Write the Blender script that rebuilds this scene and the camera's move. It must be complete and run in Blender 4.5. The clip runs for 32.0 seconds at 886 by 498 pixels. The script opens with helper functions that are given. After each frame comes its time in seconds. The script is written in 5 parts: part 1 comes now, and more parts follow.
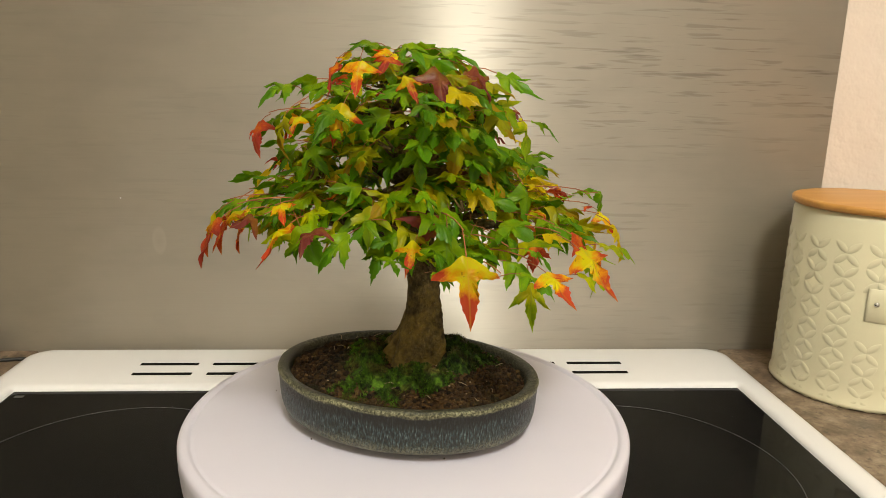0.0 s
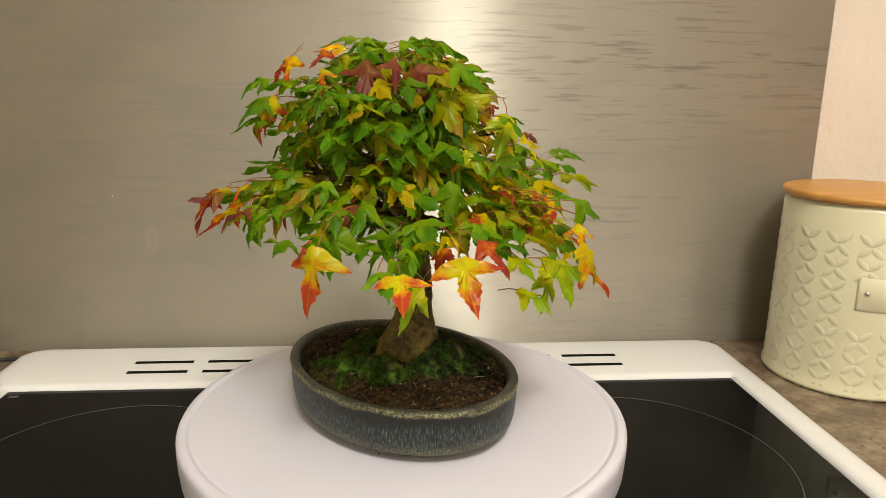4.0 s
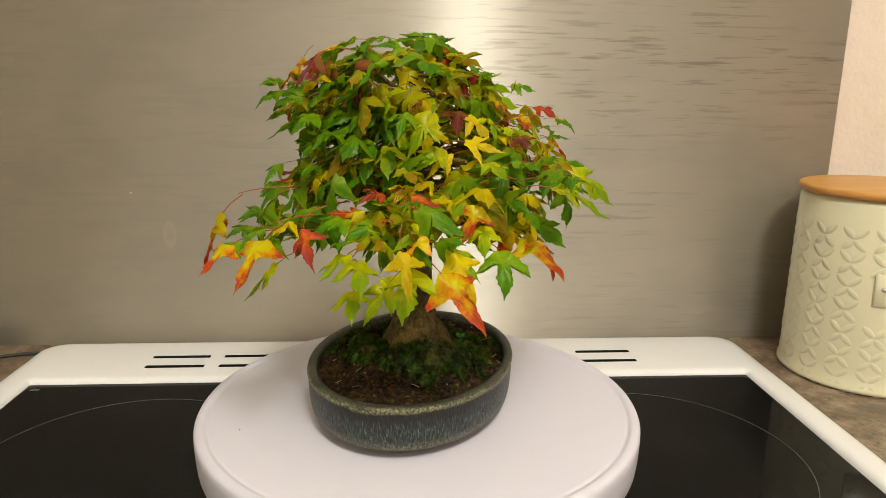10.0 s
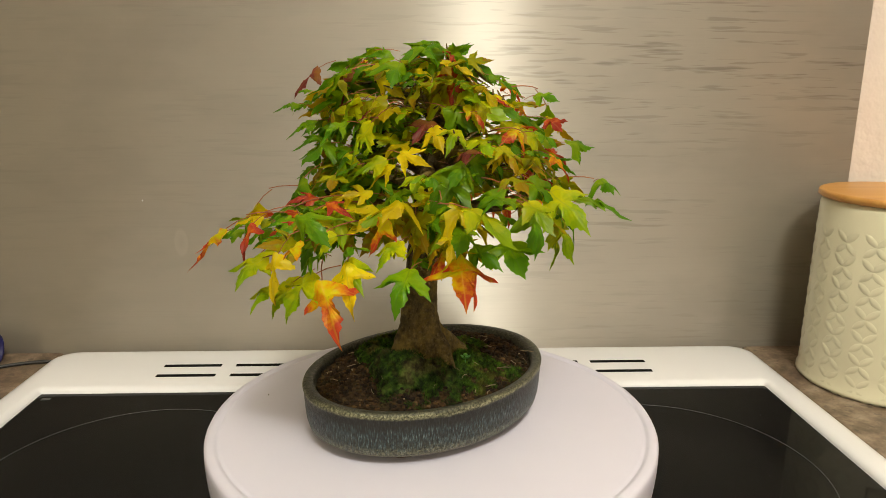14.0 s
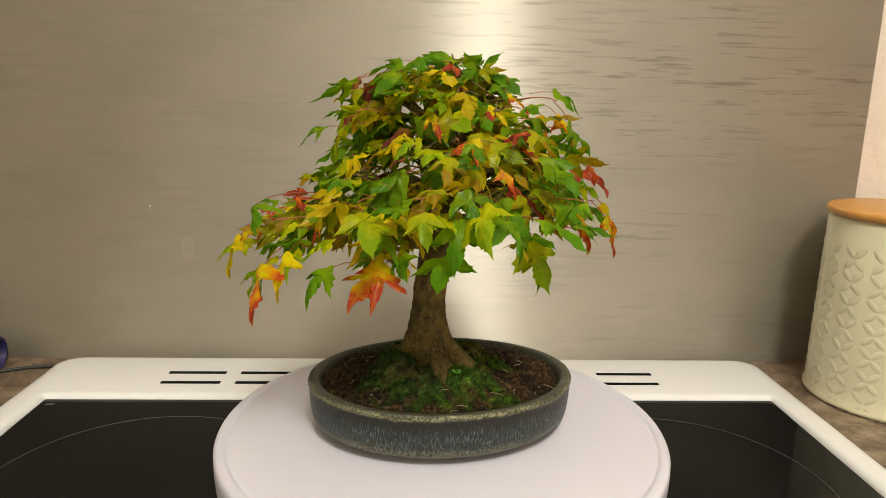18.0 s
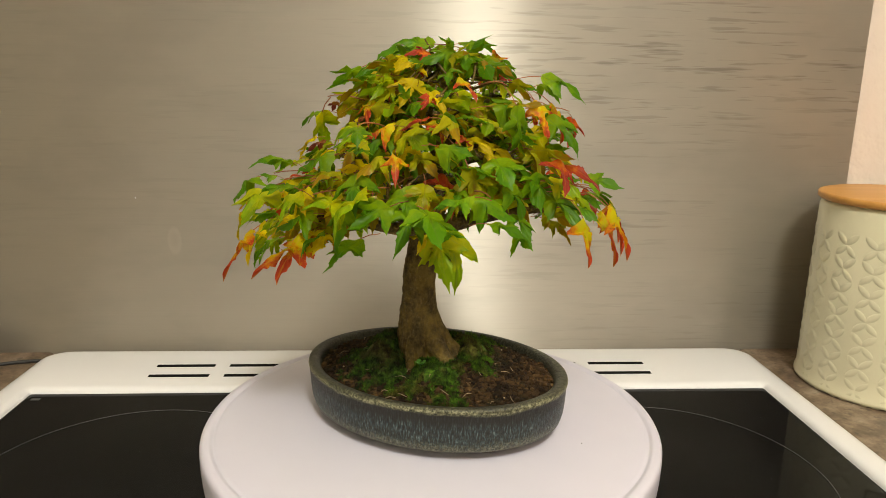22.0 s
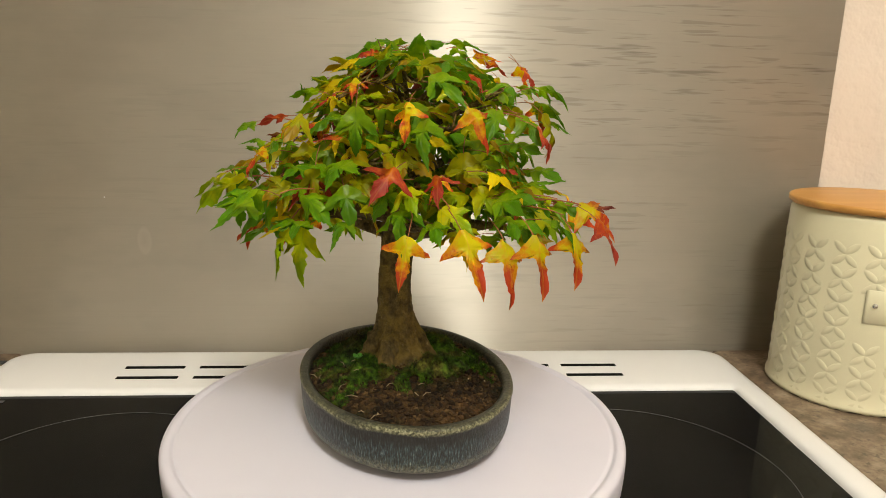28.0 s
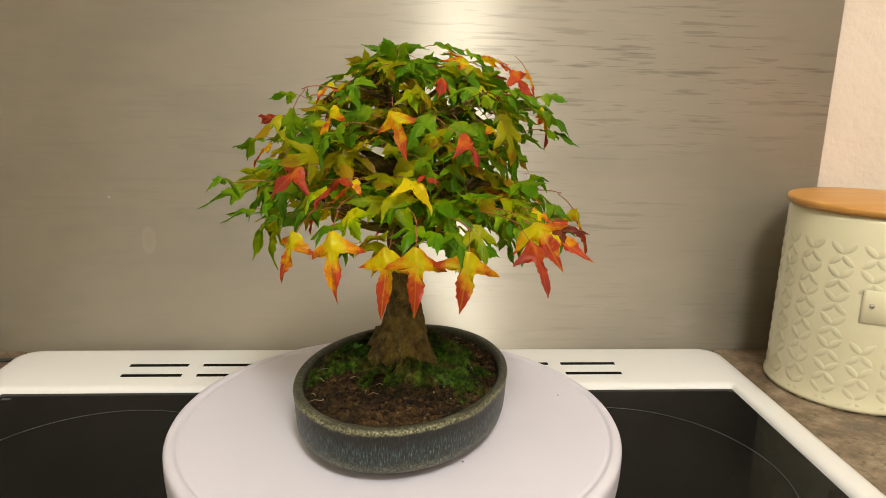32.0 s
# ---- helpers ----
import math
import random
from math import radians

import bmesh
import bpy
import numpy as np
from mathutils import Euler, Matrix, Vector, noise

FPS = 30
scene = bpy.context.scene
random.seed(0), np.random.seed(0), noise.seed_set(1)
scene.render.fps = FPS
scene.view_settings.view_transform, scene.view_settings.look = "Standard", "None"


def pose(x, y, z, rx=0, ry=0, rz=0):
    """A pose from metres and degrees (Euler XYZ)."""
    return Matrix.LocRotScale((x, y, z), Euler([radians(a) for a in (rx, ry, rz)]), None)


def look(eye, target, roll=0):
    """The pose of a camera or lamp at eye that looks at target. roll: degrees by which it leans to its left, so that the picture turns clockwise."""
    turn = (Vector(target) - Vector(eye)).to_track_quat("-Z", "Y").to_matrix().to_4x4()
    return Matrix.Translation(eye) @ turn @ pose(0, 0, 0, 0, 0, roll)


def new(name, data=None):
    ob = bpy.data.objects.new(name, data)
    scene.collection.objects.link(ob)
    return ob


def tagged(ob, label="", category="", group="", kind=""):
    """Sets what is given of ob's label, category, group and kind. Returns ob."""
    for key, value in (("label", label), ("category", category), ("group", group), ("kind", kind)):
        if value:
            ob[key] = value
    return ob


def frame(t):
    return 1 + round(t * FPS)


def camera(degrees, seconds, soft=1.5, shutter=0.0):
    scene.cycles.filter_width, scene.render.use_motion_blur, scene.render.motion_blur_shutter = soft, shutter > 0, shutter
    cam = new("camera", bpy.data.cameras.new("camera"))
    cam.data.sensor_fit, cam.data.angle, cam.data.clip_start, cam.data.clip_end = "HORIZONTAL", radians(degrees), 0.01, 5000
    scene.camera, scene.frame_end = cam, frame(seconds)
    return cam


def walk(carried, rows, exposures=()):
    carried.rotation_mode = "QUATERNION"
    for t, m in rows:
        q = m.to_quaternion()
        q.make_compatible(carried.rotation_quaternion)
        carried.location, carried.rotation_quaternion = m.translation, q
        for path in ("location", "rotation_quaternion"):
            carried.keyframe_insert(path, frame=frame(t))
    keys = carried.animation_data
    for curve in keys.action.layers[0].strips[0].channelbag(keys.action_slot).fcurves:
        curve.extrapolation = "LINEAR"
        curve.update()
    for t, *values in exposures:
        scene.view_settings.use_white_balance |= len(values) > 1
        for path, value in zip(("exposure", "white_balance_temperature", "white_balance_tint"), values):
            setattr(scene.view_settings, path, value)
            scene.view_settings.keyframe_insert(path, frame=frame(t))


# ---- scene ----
cam = camera(65.0, 32.0, soft=0.6)
PATH = [
    (0, (0.0082, -0.5743, 0.2239), (0.1366, 1.3693, -0.2297), 1.29),
    (0.5, (0.0079, -0.5746, 0.2233), (0.1357, 1.3703, -0.2254), 0.95),
    (1, (0.0084, -0.5736, 0.2232), (0.1412, 1.3714, -0.2229), 0.70),
    (1.5, (0.0066, -0.5743, 0.2235), (0.1447, 1.3705, -0.2224), 0.68),
    (2, (0.0050, -0.5748, 0.2233), (0.1477, 1.3699, -0.2212), 0.80),
    (2.5, (0.0042, -0.5744, 0.2240), (0.1507, 1.3692, -0.2243), 0.84),
    (3, (0.0046, -0.5745, 0.2229), (0.1595, 1.3664, -0.2341), 0.84),
    (3.5, (0.0049, -0.5753, 0.2226), (0.1628, 1.3642, -0.2395), 0.80),
    (5.5, (0.0033, -0.5758, 0.2215), (0.1379, 1.3651, -0.2419), 0.79),
    (6, (0.0022, -0.5737, 0.2194), (0.1278, 1.3679, -0.2435), 0.64),
    (6.5, (0.0027, -0.5731, 0.2196), (0.1235, 1.3691, -0.2425), 0.57),
    (7, (0.0036, -0.5728, 0.2196), (0.1218, 1.3698, -0.2411), 0.52),
    (7.5, (0.0036, -0.5736, 0.2193), (0.1215, 1.3685, -0.2438), 0.49),
    (8, (0.0044, -0.5738, 0.2195), (0.1198, 1.3680, -0.2453), 0.54),
    (8.5, (0.0056, -0.5739, 0.2202), (0.1223, 1.3672, -0.2473), 0.72),
    (9, (0.0043, -0.5753, 0.2229), (0.1210, 1.3664, -0.2422), 0.72),
    (9.5, (0.0044, -0.5778, 0.2224), (0.1203, 1.3632, -0.2457), 0.68),
    (10, (0.0049, -0.5785, 0.2218), (0.1204, 1.3622, -0.2473), 0.56),
    (10.5, (0.0042, -0.5774, 0.2224), (0.1129, 1.3634, -0.2482), 0.51),
    (11, (0.0042, -0.5761, 0.2234), (0.1088, 1.3645, -0.2489), 0.59),
    (11.5, (0.0023, -0.5752, 0.2244), (0.1007, 1.3667, -0.2438), 0.60),
    (12, (0.0022, -0.5742, 0.2250), (0.0982, 1.3684, -0.2411), 0.59),
    (12.5, (0.0020, -0.5730, 0.2232), (0.0936, 1.3705, -0.2396), 0.56),
    (13, (0.0026, -0.5718, 0.2237), (0.0908, 1.3723, -0.2378), 0.52),
    (13.5, (0.0023, -0.5707, 0.2233), (0.0892, 1.3736, -0.2371), 0.42),
    (14, (0.0038, -0.5712, 0.2248), (0.0879, 1.3729, -0.2373), 0.37),
    (14.5, (0.0042, -0.5716, 0.2264), (0.0855, 1.3741, -0.2295), 0.56),
    (16.5, (-0.0037, -0.5705, 0.2238), (0.0871, 1.3776, -0.2196), 0.87),
    (17, (-0.0048, -0.5706, 0.2236), (0.0814, 1.3792, -0.2133), 0.93),
    (17.5, (-0.0046, -0.5706, 0.2234), (0.0854, 1.3795, -0.2114), 1.13),
    (18, (-0.0048, -0.5703, 0.2242), (0.0870, 1.3802, -0.2084), 1.29),
    (18.5, (-0.0039, -0.5705, 0.2251), (0.0909, 1.3806, -0.2043), 1.27),
    (19, (-0.0032, -0.5707, 0.2238), (0.0920, 1.3788, -0.2124), 1.14),
    (19.5, (-0.0020, -0.5698, 0.2230), (0.0943, 1.3793, -0.2146), 1.05),
    (20, (-0.0025, -0.5686, 0.2225), (0.0941, 1.3801, -0.2169), 1.03),
    (20.5, (-0.0036, -0.5678, 0.2224), (0.0934, 1.3809, -0.2171), 1.04),
    (21, (-0.0044, -0.5677, 0.2232), (0.0940, 1.3807, -0.2177), 1.03),
    (21.5, (-0.0033, -0.5668, 0.2238), (0.1006, 1.3800, -0.2226), 1.00),
    (22, (-0.0019, -0.5654, 0.2221), (0.1097, 1.3783, -0.2356), 0.92),
    (22.5, (0.0001, -0.5633, 0.2191), (0.1190, 1.3788, -0.2434), 0.92),
    (23, (-0.0003, -0.5603, 0.2193), (0.1219, 1.3815, -0.2439), 0.93),
    (23.5, (-0.0003, -0.5605, 0.2210), (0.1243, 1.3829, -0.2345), 0.95),
    (24, (0.0017, -0.5593, 0.2226), (0.1316, 1.3843, -0.2305), 1.08),
    (24.5, (0.0039, -0.5609, 0.2244), (0.1395, 1.3830, -0.2260), 1.18),
    (25, (0.0050, -0.5624, 0.2256), (0.1409, 1.3810, -0.2268), 1.24),
    (25.5, (0.0062, -0.5637, 0.2254), (0.1464, 1.3800, -0.2245), 1.25),
    (27.5, (0.0091, -0.5643, 0.2233), (0.1592, 1.3765, -0.2361), 1.46),
    (28, (0.0101, -0.5633, 0.2238), (0.1578, 1.3774, -0.2365), 1.38),
    (28.5, (0.0109, -0.5616, 0.2241), (0.1585, 1.3782, -0.2401), 1.27),
    (29, (0.0100, -0.5615, 0.2237), (0.1550, 1.3787, -0.2396), 1.24),
    (29.5, (0.0097, -0.5627, 0.2246), (0.1531, 1.3779, -0.2377), 1.19),
    (30, (0.0098, -0.5645, 0.2256), (0.1527, 1.3761, -0.2366), 1.19),
    (30.5, (0.0116, -0.5664, 0.2265), (0.1549, 1.3741, -0.2362), 1.21),
    (31, (0.0129, -0.5672, 0.2281), (0.1540, 1.3734, -0.2348), 1.28),
    (31.5, (0.0127, -0.5684, 0.2278), (0.1534, 1.3717, -0.2374), 1.33),
    (32, (0.0124, -0.5681, 0.2277), (0.1489, 1.3709, -0.2432), 1.34),
]
walk(cam, [(t, look(eye, target, roll)) for t, eye, target, roll in PATH])

# ---- light: a warm kitchen ceiling lamp in a closed room ----
world = bpy.data.worlds.new("world")
scene.world = world
world.use_nodes = True
world.node_tree.nodes["Background"].inputs[0].default_value = (0.9, 0.85, 0.8, 1)
world.node_tree.nodes["Background"].inputs[1].default_value = 0.02


def lamp(name, place, watts, radius, colour):
    data = bpy.data.lights.new(name, "POINT")
    data.energy, data.shadow_soft_size, data.color = watts, radius, colour
    ob = new(name, data)
    ob.location = place
    return ob


lamp("ceiling_lamp", (0.205, -1.2, 1.28), 58.5, 0.13, (1.0, 0.985, 0.865))
scene.view_settings.exposure = 0.0

# ---- materials ----


def material(name):
    m = bpy.data.materials.new(name)
    m.use_nodes = True
    return m, m.node_tree, m.node_tree.nodes["Principled BSDF"]


def node(tree, kind, **values):
    n = tree.nodes.new(kind)
    for key, value in values.items():
        n.inputs[key.replace("_", " ")].default_value = value
    return n


def mapped(tree, scale, source="Object"):
    tc = tree.nodes.new("ShaderNodeTexCoord")
    mp = tree.nodes.new("ShaderNodeMapping")
    mp.inputs["Scale"].default_value = scale
    tree.links.new(tc.outputs[source], mp.inputs["Vector"])
    return mp.outputs["Vector"]


def noise_tex(tree, vector, scale, detail=4.0, rough=0.55):
    n = node(tree, "ShaderNodeTexNoise", Scale=scale, Detail=detail, Roughness=rough)
    if vector is not None:
        tree.links.new(vector, n.inputs["Vector"])
    return n.outputs["Fac"]


def ramp(tree, fac, *stops):
    r = tree.nodes.new("ShaderNodeValToRGB")
    while len(r.color_ramp.elements) < len(stops):
        r.color_ramp.elements.new(0.5)
    for e, (p, c) in zip(r.color_ramp.elements, stops):
        e.position, e.color = p, (*c, 1) if len(c) == 3 else c
    tree.links.new(fac, r.inputs["Fac"])
    return r.outputs["Color"]


def blend(tree, fac, a, b, mode="MIX"):
    m = tree.nodes.new("ShaderNodeMix")
    m.data_type, m.blend_type = "RGBA", mode
    for value, slot in ((fac, 0), (a, 6), (b, 7)):
        if isinstance(value, (int, float)):
            m.inputs[slot].default_value = value
        elif isinstance(value, tuple):
            m.inputs[slot].default_value = (*value, 1)
        else:
            tree.links.new(value, m.inputs[slot])
    return m.outputs[2]


def bump(tree, bsdf, height, strength, distance):
    b = node(tree, "ShaderNodeBump", Strength=strength, Distance=distance)
    tree.links.new(height, b.inputs["Height"])
    tree.links.new(b.outputs["Normal"], bsdf.inputs["Normal"])
    return b


def surface(name, a, b, scale, rough, relief=0.0, metal=0.0, stretch=(1, 1, 1), fine=None, coat=0.0, gloss=0.5):
    """A plain surface that varies between the colours a and b, with a fine relief."""
    m, t, p = material(name)
    v = mapped(t, stretch)
    n1 = noise_tex(t, v, scale)
    t.links.new(ramp(t, n1, (0.3, a), (0.7, b)), p.inputs["Base Color"])
    p.inputs["Roughness"].default_value = rough
    p.inputs["Metallic"].default_value = metal
    p.inputs["Specular IOR Level"].default_value = gloss
    p.inputs["Coat Weight"].default_value = coat
    if relief:
        n2 = noise_tex(t, v, fine or scale * 8, 3.0)
        bump(t, p, n2, 0.6, relief)
    return m


def steel_material():
    """Horizontally brushed steel with dull, spindle-shaped marks, more of them towards its end."""
    m, t, p = material("brushed_steel")
    fine = noise_tex(t, mapped(t, (6, 1, 900)), 1.0, 3.0)
    dash = noise_tex(t, mapped(t, (13, 1, 200)), 1.0, 3.0, 0.62)
    wide = noise_tex(t, mapped(t, (5, 1, 30)), 1.0, 3.0, 0.6)
    patch = noise_tex(t, mapped(t, (5, 1, 11)), 1.0, 2.0)
    c1 = ramp(t, fine, (0.25, (0.540, 0.506, 0.450)), (0.75, (0.556, 0.522, 0.465)))
    c1 = blend(t, ramp(t, wide, (0.45, (0, 0, 0)), (0.70, (0.25, 0.25, 0.25))), c1, (0.49, 0.455, 0.41))
    cloud = noise_tex(t, mapped(t, (7, 1, 16)), 1.0, 4.0, 0.6)
    c1 = blend(t, ramp(t, cloud, (0.48, (0, 0, 0)), (0.64, (0.4, 0.4, 0.4))), c1, (0.45, 0.42, 0.375))
    tc = t.nodes.new("ShaderNodeTexCoord")
    sep = t.nodes.new("ShaderNodeSeparateXYZ")
    t.links.new(tc.outputs["Object"], sep.inputs[0])
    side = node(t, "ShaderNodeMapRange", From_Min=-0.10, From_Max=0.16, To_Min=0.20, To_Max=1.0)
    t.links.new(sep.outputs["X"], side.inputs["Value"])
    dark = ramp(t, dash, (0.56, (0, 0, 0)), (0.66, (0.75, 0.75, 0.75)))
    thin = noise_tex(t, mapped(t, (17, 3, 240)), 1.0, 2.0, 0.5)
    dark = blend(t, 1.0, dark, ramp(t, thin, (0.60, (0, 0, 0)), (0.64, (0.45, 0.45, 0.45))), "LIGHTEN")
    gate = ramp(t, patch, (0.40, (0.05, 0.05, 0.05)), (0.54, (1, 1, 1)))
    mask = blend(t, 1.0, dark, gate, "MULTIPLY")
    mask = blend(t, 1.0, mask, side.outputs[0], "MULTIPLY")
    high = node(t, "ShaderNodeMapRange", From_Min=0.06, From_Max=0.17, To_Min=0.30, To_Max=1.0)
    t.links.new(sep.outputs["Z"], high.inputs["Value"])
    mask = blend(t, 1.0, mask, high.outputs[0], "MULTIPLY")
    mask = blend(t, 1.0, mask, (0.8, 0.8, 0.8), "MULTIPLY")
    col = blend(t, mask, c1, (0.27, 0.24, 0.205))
    # a small wiped oval, paler than the rest
    mp = t.nodes.new("ShaderNodeMapping")
    mp.inputs["Location"].default_value = (0.194 / 0.0065, 0, -0.092 / 0.013)
    mp.inputs["Scale"].default_value = (1 / 0.0065, 0.0, 1 / 0.013)
    t.links.new(tc.outputs["Object"], mp.inputs["Vector"])
    ln = t.nodes.new("ShaderNodeVectorMath")
    ln.operation = "LENGTH"
    t.links.new(mp.outputs[0], ln.inputs[0])
    oval = ramp(t, ln.outputs["Value"], (0.0, (0.05, 0.05, 0.05)), (0.75, (0.16, 0.16, 0.16)), (1.0, (0, 0, 0)))
    col = blend(t, oval, col, (0.80, 0.77, 0.72))
    tg = t.nodes.new("ShaderNodeTangent")
    tg.direction_type = "UV_MAP"
    g = node(t, "ShaderNodeBsdfAnisotropic", Roughness=0.46, Anisotropy=-0.83)
    t.links.new(col, g.inputs["Color"])
    t.links.new(tg.outputs[0], g.inputs["Tangent"])
    t.links.new(col, p.inputs["Base Color"])
    p.inputs["Metallic"].default_value = 1.0
    p.inputs["Roughness"].default_value = 0.80
    p.inputs["Anisotropic"].default_value = 0.78
    t.links.new(tg.outputs[0], p.inputs["Tangent"])
    t.links.new(bump(t, p, fine, 0.02, 0.0003).outputs["Normal"], g.inputs["Normal"])
    mix = t.nodes.new("ShaderNodeMixShader")
    mix.inputs[0].default_value = 0.58
    t.links.new(g.outputs[0], mix.inputs[1])
    t.links.new(p.outputs[0], mix.inputs[2])
    t.links.new(mix.outputs[0], t.nodes["Material Output"].inputs["Surface"])
    return m


def leaf_material(name, base, mid, tip, start, end, vein, spot=0.0, lobes=False):
    """A leaf whose colour runs from base to tip, or out into all its lobes, mottled, with paler veins; light shines through it."""
    m, t, p = material(name)
    tc = t.nodes.new("ShaderNodeTexCoord")
    sep = t.nodes.new("ShaderNodeSeparateXYZ")
    t.links.new(tc.outputs["UV"], sep.inputs[0])
    info = t.nodes.new("ShaderNodeObjectInfo")
    geo = t.nodes.new("ShaderNodeNewGeometry")
    vary = t.nodes.new("ShaderNodeMath")
    vary.operation = "ADD"
    t.links.new(info.outputs["Random"], vary.inputs[0])
    t.links.new(geo.outputs["Random Per Island"], vary.inputs[1])
    seed = t.nodes.new("ShaderNodeMath")
    seed.operation = "MULTIPLY"
    seed.inputs[1].default_value = 61.0
    t.links.new(vary.outputs[0], seed.inputs[0])

    def speck(scale, detail):
        g = node(t, "ShaderNodeTexNoise", Scale=scale, Detail=detail, Roughness=0.6)
        g.noise_dimensions = "4D"
        t.links.new(tc.outputs["UV"], g.inputs["Vector"])
        t.links.new(seed.outputs[0], g.inputs["W"])
        return g.outputs["Fac"]
    n = speck(2.6, 4.0)
    mott = t.nodes.new("ShaderNodeMath")
    mott.operation = "MULTIPLY_ADD"
    t.links.new(n, mott.inputs[0])
    mott.inputs[1].default_value = 2.0
    run = sep.outputs["Y"]
    if lobes:
        away = t.nodes.new("ShaderNodeVectorMath")
        away.operation = "DISTANCE"
        away.inputs[1].default_value = (0.5, 0.16, 0.0)
        t.links.new(tc.outputs["UV"], away.inputs[0])
        run = away.outputs["Value"]
    t.links.new(run, mott.inputs[2])
    less = t.nodes.new("ShaderNodeMath")
    less.operation = "SUBTRACT"
    less.inputs[1].default_value = 0.65
    t.links.new(mott.outputs[0], less.inputs[0])
    mott = less
    along = ramp(t, mott.outputs[0], (start, base), ((start + end) / 2, mid), (end, tip))
    # one leaf is lighter or yellower than the next
    hsv = t.nodes.new("ShaderNodeHueSaturation")
    mr = node(t, "ShaderNodeMapRange", From_Min=0.0, From_Max=1.6, To_Min=0.64, To_Max=1.2)
    t.links.new(vary.outputs[0], mr.inputs["Value"])
    t.links.new(mr.outputs[0], hsv.inputs["Value"])
    t.links.new(along, hsv.inputs["Color"])
    col = hsv.outputs["Color"]
    # the midrib
    ab = t.nodes.new("ShaderNodeMath")
    ab.operation = "ABSOLUTE"
    off = t.nodes.new("ShaderNodeMath")
    off.operation = "SUBTRACT"
    t.links.new(sep.outputs["X"], off.inputs[0])
    off.inputs[1].default_value = 0.5
    t.links.new(off.outputs[0], ab.inputs[0])
    rib = ramp(t, ab.outputs[0], (0.0, (0.45, 0.45, 0.45)), (0.022, (0, 0, 0)))
    col = blend(t, rib, col, vein)
    # the two side veins, from the foot to the side lobes
    up = t.nodes.new("ShaderNodeMath")
    up.operation = "MULTIPLY_ADD"
    t.links.new(sep.outputs["Y"], up.inputs[0])
    up.inputs[1].default_value = -1.35
    t.links.new(ab.outputs[0], up.inputs[2])
    flat = t.nodes.new("ShaderNodeMath")
    flat.operation = "ABSOLUTE"
    t.links.new(up.outputs[0], flat.inputs[0])
    col = blend(t, ramp(t, flat.outputs[0], (0.0, (0.35, 0.35, 0.35)), (0.022, (0, 0, 0))), col, vein)
    if spot:
        dots = speck(11.0, 2.0)
        col = blend(t, ramp(t, dots, (0.66, (0, 0, 0)), (0.74, (spot, spot, spot))), col, (0.10, 0.03, 0.01))
    t.links.new(col, p.inputs["Base Color"])
    p.inputs["Roughness"].default_value = 0.30
    p.inputs["Specular IOR Level"].default_value = 0.26
    bump(t, p, speck(6.0, 3.0), 0.4, 0.0012)
    tr = t.nodes.new("ShaderNodeBsdfTranslucent")
    t.links.new(col, tr.inputs["Color"])
    mix = t.nodes.new("ShaderNodeMixShader")
    mix.inputs[0].default_value = 0.60
    out = t.nodes["Material Output"]
    t.links.new(p.outputs[0], mix.inputs[1])
    t.links.new(tr.outputs[0], mix.inputs[2])
    t.links.new(mix.outputs[0], out.inputs["Surface"])
    return m


GREEN = leaf_material("leaf_green", (0.27, 0.41, 0.004), (0.165, 0.33, 0.004), (0.105, 0.27, 0.005), 0.3, 1.3, (0.14, 0.26, 0.025))
LIME = leaf_material("leaf_lime", (0.62, 0.60, 0.004), (0.43, 0.51, 0.004), (0.27, 0.42, 0.004), 0.35, 1.2, (0.34, 0.42, 0.04))
OLIVE = leaf_material("leaf_olive", (0.48, 0.45, 0.004), (0.37, 0.38, 0.004), (0.40, 0.25, 0.005), 0.4, 1.4, (0.30, 0.27, 0.04))
YELLOW = leaf_material("leaf_yellow", (0.84, 0.70, 0.004), (0.82, 0.62, 0.004), (0.68, 0.50, 0.005), 0.3, 1.3, (0.66, 0.55, 0.05), 0.5)
AUTUMN = leaf_material("leaf_autumn", (0.76, 0.67, 0.004), (0.82, 0.36, 0.005), (0.60, 0.070, 0.020), 0.46, 0.98, (0.75, 0.42, 0.05), 0.55, lobes=True)
RED = leaf_material("leaf_red", (0.76, 0.22, 0.010), (0.60, 0.080, 0.022), (0.44, 0.055, 0.032), 0.25, 0.85, (0.6, 0.22, 0.07), 0.3, lobes=True)
MAROON = leaf_material("leaf_maroon", (0.30, 0.12, 0.022), (0.27, 0.060, 0.036), (0.22, 0.045, 0.036), 0.4, 1.1, (0.36, 0.15, 0.06))
STALK = surface("leaf_stalk", (0.26, 0.06, 0.025), (0.38, 0.14, 0.04), 60, 0.5)
STEEL = steel_material()
ENAMEL = surface("white_enamel", (0.72, 0.72, 0.745), (0.75, 0.75, 0.775), 8, 0.28, 0.00008, fine=300, coat=0.3)
GLASS = surface("black_hob_glass", (0.006, 0.006, 0.006), (0.009, 0.009, 0.009), 20, 0.06, 0.00001, fine=60, gloss=0.11)
RING = surface("ring_print", (0.045, 0.045, 0.043), (0.07, 0.07, 0.066), 400, 0.3)
SLOT = surface("slot_dark", (0.003, 0.003, 0.003), (0.005, 0.005, 0.004), 80, 0.9, gloss=0.1)
TABLE = surface("turntable_plastic", (0.585, 0.57, 0.675), (0.615, 0.597, 0.70), 14, 0.38, 0.00005, fine=500)
PLASTER = surface("plaster", (0.66, 0.56, 0.49), (0.72, 0.62, 0.55), 7, 0.85, 0.004, fine=55)
